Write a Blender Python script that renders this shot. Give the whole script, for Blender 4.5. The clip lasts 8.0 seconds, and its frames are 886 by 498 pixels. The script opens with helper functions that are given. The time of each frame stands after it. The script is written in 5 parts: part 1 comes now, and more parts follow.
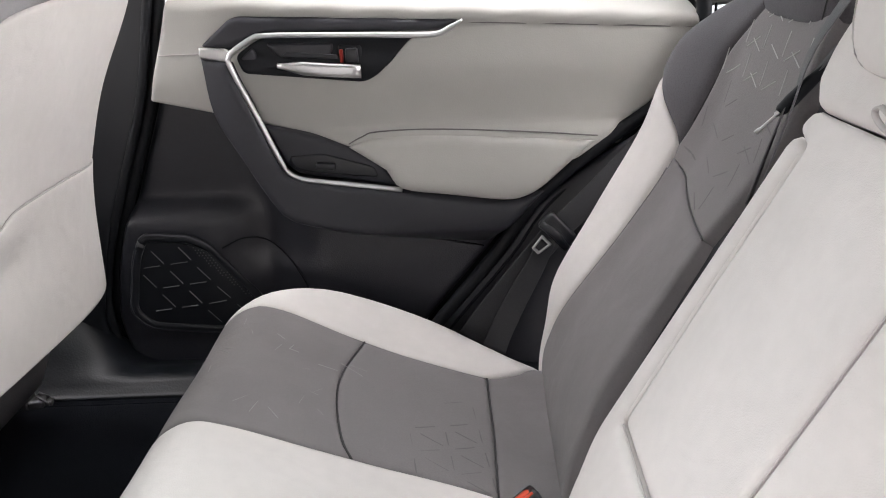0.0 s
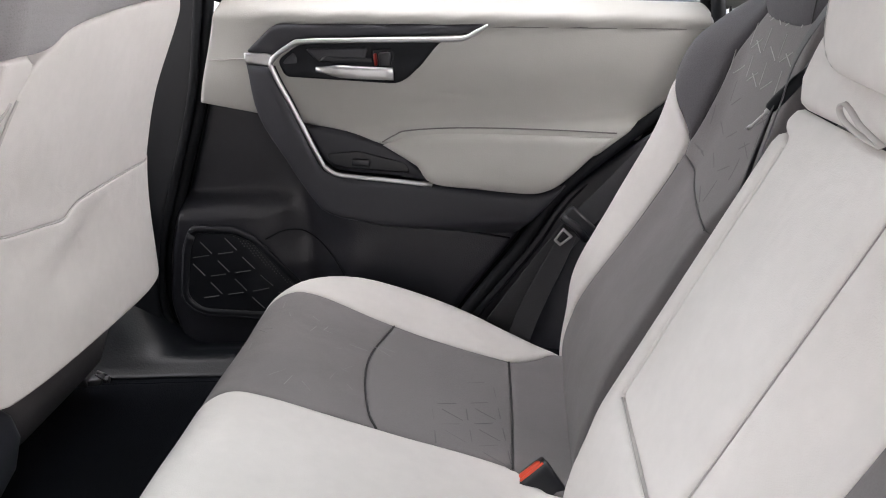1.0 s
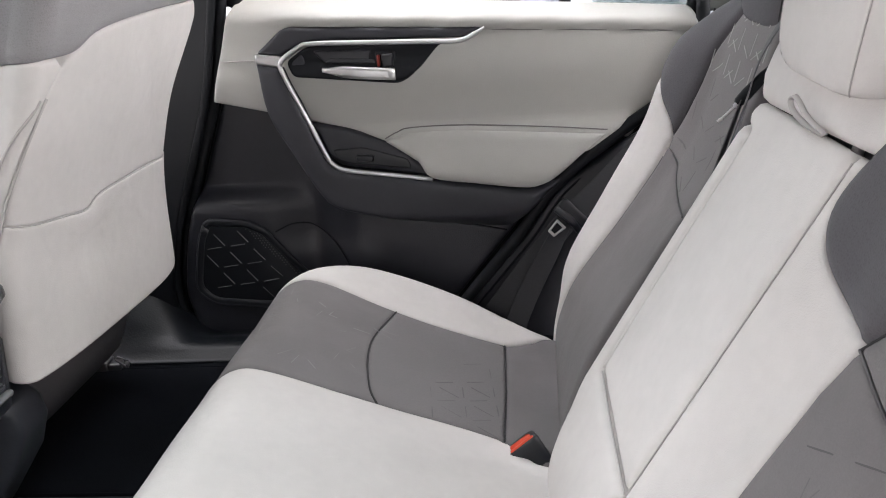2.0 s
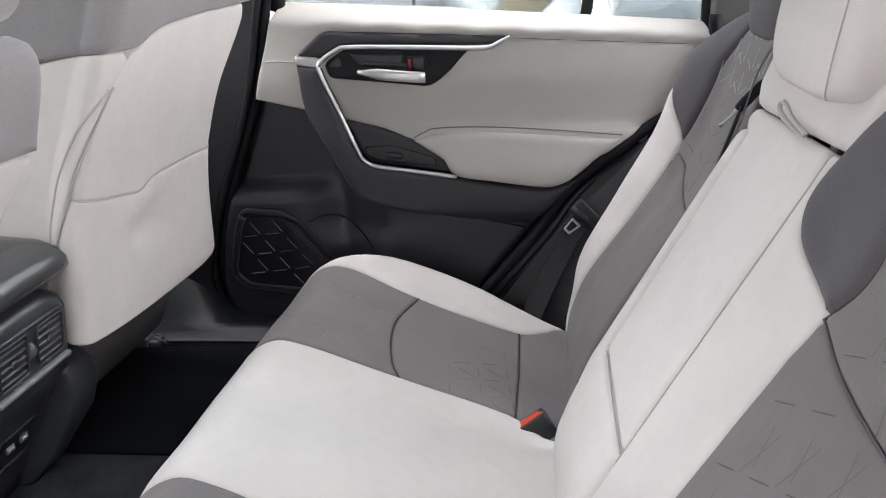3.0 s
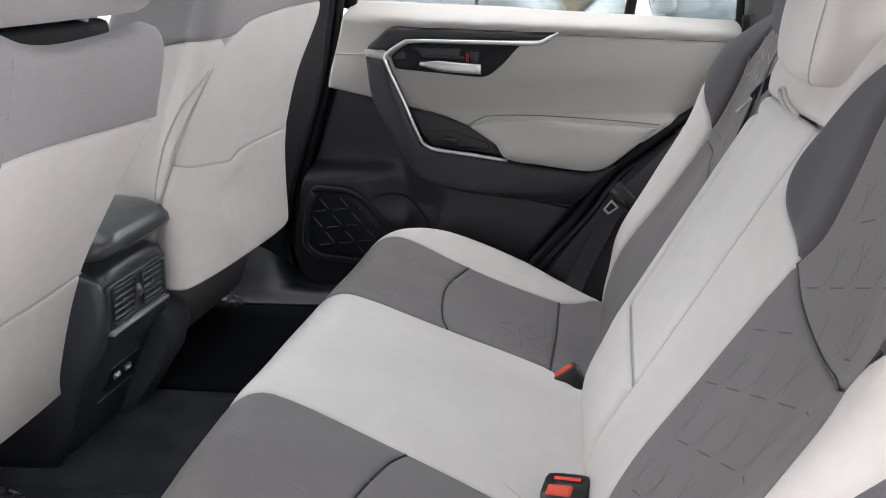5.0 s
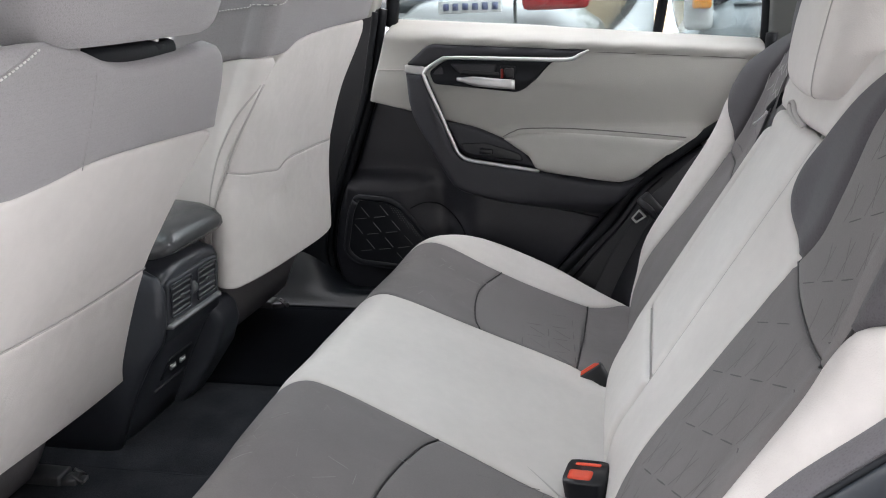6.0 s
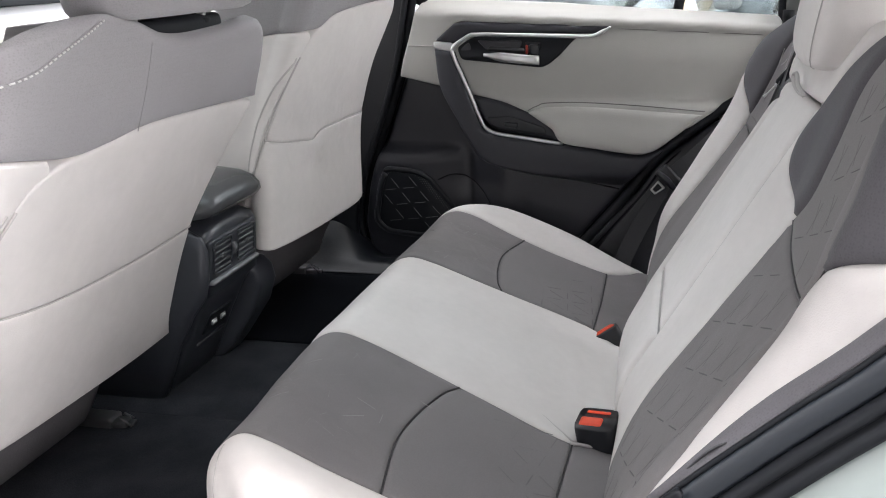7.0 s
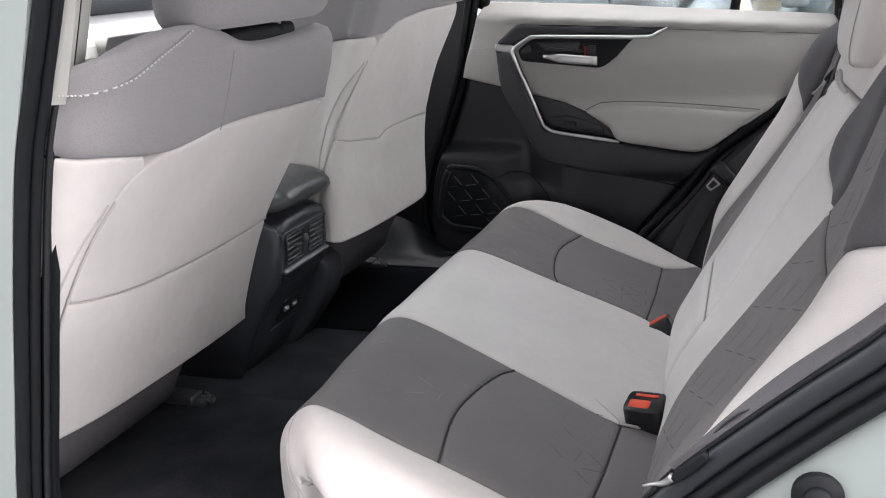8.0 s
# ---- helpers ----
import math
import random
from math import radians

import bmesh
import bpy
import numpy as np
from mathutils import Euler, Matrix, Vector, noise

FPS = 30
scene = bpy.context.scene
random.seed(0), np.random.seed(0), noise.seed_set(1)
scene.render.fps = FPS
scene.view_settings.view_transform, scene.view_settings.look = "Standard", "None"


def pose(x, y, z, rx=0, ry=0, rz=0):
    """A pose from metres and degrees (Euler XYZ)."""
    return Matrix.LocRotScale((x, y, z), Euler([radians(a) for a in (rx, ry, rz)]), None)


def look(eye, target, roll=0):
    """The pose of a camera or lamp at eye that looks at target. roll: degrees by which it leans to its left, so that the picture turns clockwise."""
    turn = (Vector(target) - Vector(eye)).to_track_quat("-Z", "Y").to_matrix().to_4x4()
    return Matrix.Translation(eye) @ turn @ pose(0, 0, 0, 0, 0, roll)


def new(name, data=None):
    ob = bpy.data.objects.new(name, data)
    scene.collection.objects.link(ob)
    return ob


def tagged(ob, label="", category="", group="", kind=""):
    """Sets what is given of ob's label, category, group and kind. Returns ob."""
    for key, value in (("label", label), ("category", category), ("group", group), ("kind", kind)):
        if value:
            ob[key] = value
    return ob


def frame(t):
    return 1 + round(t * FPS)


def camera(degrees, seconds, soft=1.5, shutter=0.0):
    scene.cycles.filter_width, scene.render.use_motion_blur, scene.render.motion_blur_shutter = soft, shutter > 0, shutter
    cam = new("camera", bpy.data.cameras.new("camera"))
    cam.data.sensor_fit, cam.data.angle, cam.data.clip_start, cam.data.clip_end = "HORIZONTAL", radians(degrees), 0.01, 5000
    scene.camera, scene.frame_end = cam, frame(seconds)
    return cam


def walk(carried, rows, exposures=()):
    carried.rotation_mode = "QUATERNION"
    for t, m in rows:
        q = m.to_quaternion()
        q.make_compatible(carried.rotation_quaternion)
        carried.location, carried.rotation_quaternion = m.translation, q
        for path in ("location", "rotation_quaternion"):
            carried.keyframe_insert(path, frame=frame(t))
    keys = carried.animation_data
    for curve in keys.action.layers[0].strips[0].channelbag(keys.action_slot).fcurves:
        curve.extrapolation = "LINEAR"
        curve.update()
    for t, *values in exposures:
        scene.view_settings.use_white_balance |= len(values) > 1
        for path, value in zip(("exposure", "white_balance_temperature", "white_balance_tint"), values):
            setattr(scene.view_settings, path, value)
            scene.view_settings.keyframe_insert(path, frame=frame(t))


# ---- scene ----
cam = camera(52.1, 8.0, 1.05)
PATH = [
    (0, (0.444, -0.731, 0.869), (0.368, 1.154, 0.207), -3.3),
    (0.5, (0.471, -0.772, 0.876), (0.325, 1.109, 0.213), -3.7),
    (1, (0.49, -0.823, 0.88), (0.3, 1.059, 0.229), -4.1),
    (2.5, (0.532, -0.96, 0.886), (0.297, 0.922, 0.25), -4.2),
    (3, (0.535, -1.023, 0.886), (0.267, 0.862, 0.271), -3.1),
    (3.5, (0.547, -1.068, 0.882), (0.273, 0.808, 0.247), -3.0),
    (4, (0.57, -1.11, 0.884), (0.273, 0.763, 0.25), -3.0),
    (4.5, (0.576, -1.166, 0.881), (0.214, 0.703, 0.268), -3.0),
    (5.8, (0.604, -1.284, 0.897), (0.154, 0.577, 0.318), -2.5),
    (6, (0.613, -1.307, 0.895), (0.13, 0.549, 0.329), -2.9),
    (6.5, (0.635, -1.353, 0.89), (0.121, 0.491, 0.312), -2.9),
    (7, (0.65, -1.4, 0.891), (0.101, 0.427, 0.291), -3.0),
    (7.5, (0.671, -1.443, 0.893), (0.065, 0.364, 0.287), -3.5),
    (8, (0.693, -1.482, 0.9), (0.002, 0.301, 0.312), -4.1),
]
EXPOSURE = [(0.0, 3.68, 6800, 15), (1.0, 3.59, 6740, 15), (2.5, 3.57, 6640, 14), (3.2, 3.61, 6610, 14), (4.0, 3.56, 6580, 14), (4.5, 3.40, 6580, 14), (6.0, 3.32, 6540, 12), (7.0, 3.28, 6540, 13), (8.0, 3.05, 6540, 15)]
walk(cam, [(t, look(eye, target, roll)) for t, eye, target, roll in PATH], EXPOSURE)

# ---- world and sun ----
world = bpy.data.worlds.new("sky")
scene.world = world
world.use_nodes = True
wn = world.node_tree.nodes
sky = wn.new("ShaderNodeTexSky")
sky.sky_type = "NISHITA"
sky.sun_disc = False
sky.sun_elevation, sky.sun_rotation = radians(52), radians(128)
sky.dust_density, sky.air_density = 4.0, 1.0
soft_sky = wn.new("ShaderNodeMixRGB")
soft_sky.inputs[0].default_value = 0.75
soft_sky.inputs[2].default_value = (8.0, 8.1, 8.2, 1)
world.node_tree.links.new(sky.outputs[0], soft_sky.inputs[1])
world.node_tree.links.new(soft_sky.outputs[0], wn["Background"].inputs[0])
wn["Background"].inputs[1].default_value = 0.15
sun = new("sun", bpy.data.lights.new("sun", "SUN"))
sun.data.energy, sun.data.angle, sun.data.color = 0.25, radians(30), (1.0, 0.97, 0.93)
sun.matrix_world = look((2.6, -2.0, 4.2), (0, 0, 0))


# ---- materials ----
def material(name, color, rough=0.6, metal=0.0, var=0.08, scale=40.0, bump=0.0, bump_scale=300.0, sheen=0.0,
             coat=0.0, stain=0.0, stain_scale=5.0, rough_var=0.0, spec=0.5, crease=0.0, mesh=0.0):
    m = bpy.data.materials.new(name)
    m.use_nodes = True
    nt = m.node_tree
    b = nt.nodes["Principled BSDF"]
    L = nt.links.new
    tc = nt.nodes.new("ShaderNodeTexCoord")
    b.inputs["Roughness"].default_value = rough
    b.inputs["Metallic"].default_value = metal
    b.inputs["Specular IOR Level"].default_value = spec
    b.inputs["Sheen Weight"].default_value = sheen
    b.inputs["Sheen Roughness"].default_value = 0.6
    b.inputs["Coat Weight"].default_value = coat
    n1 = nt.nodes.new("ShaderNodeTexNoise")
    n1.inputs["Scale"].default_value, n1.inputs["Detail"].default_value = scale, 6
    L(tc.outputs["Object"], n1.inputs["Vector"])
    n2 = nt.nodes.new("ShaderNodeTexNoise")
    n2.inputs["Scale"].default_value, n2.inputs["Detail"].default_value = stain_scale, 4
    L(tc.outputs["Object"], n2.inputs["Vector"])
    r1 = nt.nodes.new("ShaderNodeMapRange")
    r1.inputs[3].default_value, r1.inputs[4].default_value = 1 - var, 1 + var
    L(n1.outputs["Fac"], r1.inputs[0])
    r2 = nt.nodes.new("ShaderNodeMapRange")
    r2.inputs[1].default_value, r2.inputs[2].default_value = 0.35, 0.7
    r2.inputs[3].default_value, r2.inputs[4].default_value = 1.0, 1 - stain
    L(n2.outputs["Fac"], r2.inputs[0])
    mu = nt.nodes.new("ShaderNodeMath")
    mu.operation = "MULTIPLY"
    L(r1.outputs[0], mu.inputs[0])
    L(r2.outputs[0], mu.inputs[1])
    mx = nt.nodes.new("ShaderNodeVectorMath")
    mx.operation = "SCALE"
    mx.inputs[0].default_value = color
    L(mu.outputs[0], mx.inputs["Scale"])
    if mesh:
        cells = nt.nodes.new("ShaderNodeTexVoronoi")
        cells.inputs["Scale"].default_value, cells.inputs["Randomness"].default_value = 340, 0.6
        L(tc.outputs["Object"], cells.inputs["Vector"])
        r4 = nt.nodes.new("ShaderNodeMapRange")
        r4.inputs[1].default_value, r4.inputs[2].default_value = 0.15, 0.45
        r4.inputs[3].default_value, r4.inputs[4].default_value = 1 - mesh, 1.0
        L(cells.outputs["Distance"], r4.inputs[0])
        holes = nt.nodes.new("ShaderNodeVectorMath")
        holes.operation = "SCALE"
        L(mx.outputs[0], holes.inputs[0])
        L(r4.outputs[0], holes.inputs["Scale"])
        L(holes.outputs[0], b.inputs["Base Color"])
    else:
        L(mx.outputs[0], b.inputs["Base Color"])
    if rough_var:
        r3 = nt.nodes.new("ShaderNodeMapRange")
        r3.inputs[3].default_value, r3.inputs[4].default_value = rough - rough_var, rough + rough_var
        L(n2.outputs["Fac"], r3.inputs[0])
        L(r3.outputs[0], b.inputs["Roughness"])
    if bump:
        n3 = nt.nodes.new("ShaderNodeTexNoise")
        n3.inputs["Scale"].default_value, n3.inputs["Detail"].default_value = bump_scale, 3
        L(tc.outputs["Object"], n3.inputs["Vector"])
        bp = nt.nodes.new("ShaderNodeBump")
        bp.inputs["Strength"].default_value, bp.inputs["Distance"].default_value = bump, 0.002
        L(n3.outputs["Fac"], bp.inputs["Height"])
        L(bp.outputs[0], b.inputs["Normal"])
        if crease:
            n4 = nt.nodes.new("ShaderNodeTexNoise")
            n4.inputs["Scale"].default_value, n4.inputs["Detail"].default_value, n4.inputs["Distortion"].default_value = 14, 2, 0.8
            L(tc.outputs["Object"], n4.inputs["Vector"])
            soft = nt.nodes.new("ShaderNodeBump")
            soft.inputs["Strength"].default_value, soft.inputs["Distance"].default_value = crease, 0.012
            L(n4.outputs["Fac"], soft.inputs["Height"])
            L(soft.outputs[0], bp.inputs["Normal"])
    return m


LIGHT_CLOTH = material("light_grey_cloth", (0.695, 0.660, 0.640), 0.8, var=0.05, scale=60, bump=0.25, bump_scale=700, sheen=0.05, stain=0.07, stain_scale=7, crease=0.22)
DARK_CLOTH = material("dark_grey_cloth", (0.192, 0.178, 0.181), 0.85, var=0.09, scale=400, bump=0.2, bump_scale=500, sheen=0.08, stain=0.14, stain_scale=9, crease=0.20)
KNIT_CLOTH = material("grey_knit_cloth", (0.193, 0.180, 0.183), 0.85, var=0.14, scale=500, bump=0.25, bump_scale=380, sheen=0.08, stain=0.08, stain_scale=8)
FRONT_CLOTH = material("front_knit_cloth", (0.285, 0.272, 0.281), 0.85, var=0.12, scale=700, bump=0.35, bump_scale=900, sheen=0.25, stain=0.08, stain_scale=8, mesh=0.13)
PAD_CLOTH = material("charcoal_grey_cloth", (0.093, 0.088, 0.098), 0.85, var=0.09, scale=400, bump=0.2, bump_scale=500, sheen=0.08, stain=0.10, stain_scale=9, mesh=0.16)
SEAM_DARK = material("dark_seam", (0.05, 0.048, 0.05), 0.9)
SEAM_LIGHT = material("light_seam", (0.50, 0.475, 0.46), 0.85)
THREAD = material("pale_thread", (0.62, 0.61, 0.60), 0.7)
EMBOSS = material("embossed_mark", (0.114, 0.108, 0.112), 0.85)
LIGHT_TRIM = material("light_soft_trim", (0.460, 0.456, 0.428), 0.5, var=0.03, scale=30, bump=0.15, bump_scale=500, stain=0.04)
BLACK_PLASTIC = material("black_grained_plastic", (0.0195, 0.0202, 0.0262), 0.36, var=0.15, scale=80, bump=0.25, bump_scale=450, rough_var=0.06, spec=0.5)
DARK_TRIM = material("charcoal_trim", (0.0390, 0.0400, 0.0470), 0.45, var=0.1, scale=60, bump=0.12, bump_scale=500, rough_var=0.06, spec=0.30)
SATIN_BLACK = material("satin_black_plastic", (0.0100, 0.0115, 0.0150), 0.34, rough_var=0.08)
RUBBER = material("black_rubber", (0.0072, 0.0085, 0.0112), 0.6, spec=0.25, var=0.2, scale=50, bump=0.1, bump_scale=200)
# Far carpet: the seats' shade is put into this near-black colour.
SHADED_CARPET = material("shaded_black_carpet", (0.0050, 0.0060, 0.0088), 0.95, var=0.35, scale=500, bump=0.9, bump_scale=600, stain=0.3, spec=0.1)
# Near carpet: dust, plus the door opening's light put into the colour.
LIT_DUSTY_CARPET = material("lit_dusty_black_carpet", (0.034, 0.036, 0.043), 0.95, var=0.5, scale=420, bump=0.9, bump_scale=600, stain=0.45, stain_scale=12, spec=0.1)
CHROME = material("satin_chrome", (0.62, 0.62, 0.62), 0.36, 1.0, var=0.03)
STEEL = material("worn_steel", (0.55, 0.55, 0.55), 0.35, 1.0, var=0.15)
LOCK_RED = material("dark_red_plastic", (0.30, 0.02, 0.012), 0.4)
RED = material("red_button_plastic", (0.75, 0.07, 0.025), 0.4, var=0.06)
WEBBING = material("black_belt_webbing", (0.042, 0.043, 0.047), 0.6, var=0.2, scale=300, bump=0.3, bump_scale=500)
PAINT = material("silver_green_car_paint", (0.36, 0.41, 0.395), 0.25, 0.1, var=0.02, coat=0.5)
WHITE_PLASTIC = material("white_plastic", (0.8, 0.8, 0.8), 0.5)
GREY_PLASTIC = material("grey_plastic", (0.12, 0.125, 0.12), 0.5, var=0.05)


SILL = material("scuffed_sill_plastic", (0.0065, 0.0078, 0.0105), 0.38, var=0.2, scale=40, bump=0.2, bump_scale=300, spec=0.35)
FRAME_TRIM = material("smooth_black_trim", (0.015, 0.019, 0.025), 0.36, var=0.08, bump=0.08, bump_scale=300, spec=0.45)
VALANCE = material("charcoal_valance", (0.145, 0.136, 0.142), 0.75, var=0.12, scale=200, bump=0.3, bump_scale=400)
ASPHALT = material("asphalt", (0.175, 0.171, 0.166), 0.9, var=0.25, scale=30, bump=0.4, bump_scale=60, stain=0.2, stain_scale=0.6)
HEADLINER = material("pale_headliner", (0.72, 0.71, 0.69), 0.9, bump=0.3)
SEAM_MID = material("grey_seam", (0.20, 0.19, 0.19), 0.9)
EMBOSS_SOFT = material("soft_embossed_mark", (0.150, 0.141, 0.145), 0.85)
STROKE_SOFT = material("faint_embossed_mark", (0.160, 0.151, 0.154), 0.85)
PALE_STROKE = material("pale_raised_mark", (0.42, 0.41, 0.40), 0.8)
SCUFF = material("pale_scuff", (0.27, 0.26, 0.26), 0.9)
CONSOLE_PLASTIC = material("satin_console_plastic", (0.040, 0.043, 0.052), 0.32, var=0.12, scale=70, bump=0.08, bump_scale=450, rough_var=0.06)
GREY_RIB = material("dark_grey_ribs", (0.085, 0.085, 0.09), 0.35)
SLAT_GREY = material("grey_satin_slats", (0.10, 0.103, 0.11), 0.35)
SILL_GREY = material("grey_vent_sill", (0.20, 0.203, 0.21), 0.30)
STEEL_DARK = material("dark_steel", (0.13, 0.13, 0.135), 0.45, 0.8, var=0.2)
SATIN_LID = material("soft_black_vinyl", (0.055, 0.057, 0.060), 0.22, var=0.1, bump=0.05, bump_scale=350, rough_var=0.06)
BELT_GREY = material("grey_belt_webbing", (0.10, 0.10, 0.105), 0.7, var=0.15, scale=300, bump=0.3, bump_scale=500)
SILVER_PAINT = material("silver_paint", (0.17, 0.175, 0.18), 0.3, 0.3, coat=0.5)
PALE_PAINT = material("pale_blue_paint", (0.30, 0.335, 0.36), 0.3, 0.1, coat=0.5)
DARK_GLASS = material("dark_glass", (0.03, 0.035, 0.04), 0.05)
TAIL_RED = material("red_lamp_glass", (0.55, 0.03, 0.03), 0.15)
AMBER = material("amber_lamp_glass", (0.8, 0.30, 0.03), 0.2)
LAMP_GLASS = material("clear_lamp_glass", (0.7, 0.72, 0.74), 0.1, 0.3)
BAR_BLUE = material("blue_bar", (0.10, 0.12, 0.25), 0.6)
BAR_GREY = material("grey_bar", (0.3, 0.32, 0.35), 0.5)
TAN_EARTH = material("tan_earth", (0.34, 0.27, 0.18), 0.95, var=0.3, scale=6, bump=0.6, bump_scale=20, stain=0.3, stain_scale=1.5)
SIGN_GREEN = material("green_sign_paint", (0.20, 0.42, 0.22), 0.5)
LEAF = material("shrub_leaf", (0.08, 0.12, 0.04), 0.7, var=0.3, scale=8)


def glass_material():
    m = bpy.data.materials.new("privacy_glass")
    m.use_nodes = True
    nt = m.node_tree
    nt.nodes.remove(nt.nodes["Principled BSDF"])
    clear, gloss = nt.nodes.new("ShaderNodeBsdfTransparent"), nt.nodes.new("ShaderNodeBsdfGlossy")
    clear.inputs[0].default_value = (0.42, 0.45, 0.45, 1)
    gloss.inputs["Roughness"].default_value = 0.02
    mix, fres = nt.nodes.new("ShaderNodeMixShader"), nt.nodes.new("ShaderNodeFresnel")
    fres.inputs[0].default_value = 1.45
    nt.links.new(fres.outputs[0], mix.inputs[0])
    nt.links.new(clear.outputs[0], mix.inputs[1])
    nt.links.new(gloss.outputs[0], mix.inputs[2])
    nt.links.new(mix.outputs[0], nt.nodes["Material Output"].inputs[0])
    return m


GLASS = glass_material()


# ---- mesh helpers ----
def part(name, bm, mat, parent, label="", smooth=True):
    """Links a bmesh as one mesh object under its thing."""
    me = bpy.data.meshes.new(name)
    bmesh.ops.recalc_face_normals(bm, faces=bm.faces)
    for f in bm.faces:
        f.smooth = smooth
    bm.to_mesh(me)
    bm.free()
    me.materials.append(mat)
    ob = new(name, me)
    if parent is not None:
        ob.parent = parent
    if label:
        ob["label"] = label
    return ob


def thing(name, place, label, category, group="", kind=""):
    ob = new(name)
    ob.location = place
    ob.empty_display_size = 0.05
    return tagged(ob, label, category, group, kind)


def under(ob, parent):
    """Puts a part built in world space under its thing's Empty."""
    ob.parent = parent
    ob.matrix_parent_inverse = Matrix.Translation(parent.location).inverted() if parent.parent is None else Matrix()
    return ob


def piece(name, bm, mat, parent, label="", smooth=True):
    """A part whose mesh is given in world space, under a thing or a part."""
    ob = part(name, bm, mat, None, label, smooth)
    root = Vector()
    p = parent
    while p is not None:
        root += p.location
        p = p.parent
    for v in ob.data.vertices:
        v.co -= root
    ob.parent = parent
    return ob


def cr(pts, n=8):
    """A smooth open line through the points."""
    P = [Vector(p) for p in pts]
    P = [P[0] * 2 - P[1]] + P + [P[-1] * 2 - P[-2]]
    out = []
    for i in range(1, len(P) - 2):
        a, b, c, d = P[i - 1:i + 3]
        for k in range(n):
            t = k / n
            out.append(0.5 * (2 * b + (c - a) * t + (2 * a - 5 * b + 4 * c - d) * t * t + (3 * b - a - 3 * c + d) * t ** 3))
    out.append(P[-2])
    return out


def rounded(pts, r, n=5):
    """A closed outline with its corners rounded."""
    out = []
    N = len(pts)
    for i in range(N):
        a, b, c = Vector(pts[i - 1]), Vector(pts[i]), Vector(pts[(i + 1) % N])
        ri = r[i] if isinstance(r, (list, tuple)) else r
        u, v = a - b, c - b
        k = min(ri, u.length * 0.48, v.length * 0.48)
        p, q = b + u.normalized() * k, b + v.normalized() * k
        for j in range(n + 1):
            t = j / n
            out.append(p * (1 - t) ** 2 + b * 2 * t * (1 - t) + q * t * t)
    return out


def resample(line, step, closed=True):
    out = []
    L = list(line) + ([line[0]] if closed else [])
    for a, b in zip(L, L[1:]):
        d = (b - a).length
        if d < 1e-6:
            continue
        k = max(1, int(round(d / step)))
        for j in range(k):
            out.append(a.lerp(b, j / k))
    if not closed:
        out.append(L[-1])
    keep = [out[0]]
    for p in out[1:]:
        if (p - keep[-1]).length > step * 0.3:
            keep.append(p)
    if closed and (keep[-1] - keep[0]).length < step * 0.3:
        keep.pop()
    return keep


def normal_of(S, u, v, e=0.002):
    n = (S(u + e, v) - S(u - e, v)).cross(S(u, v + e) - S(u, v - e))
    return n.normalized() if n.length else Vector((0, 0, 1))


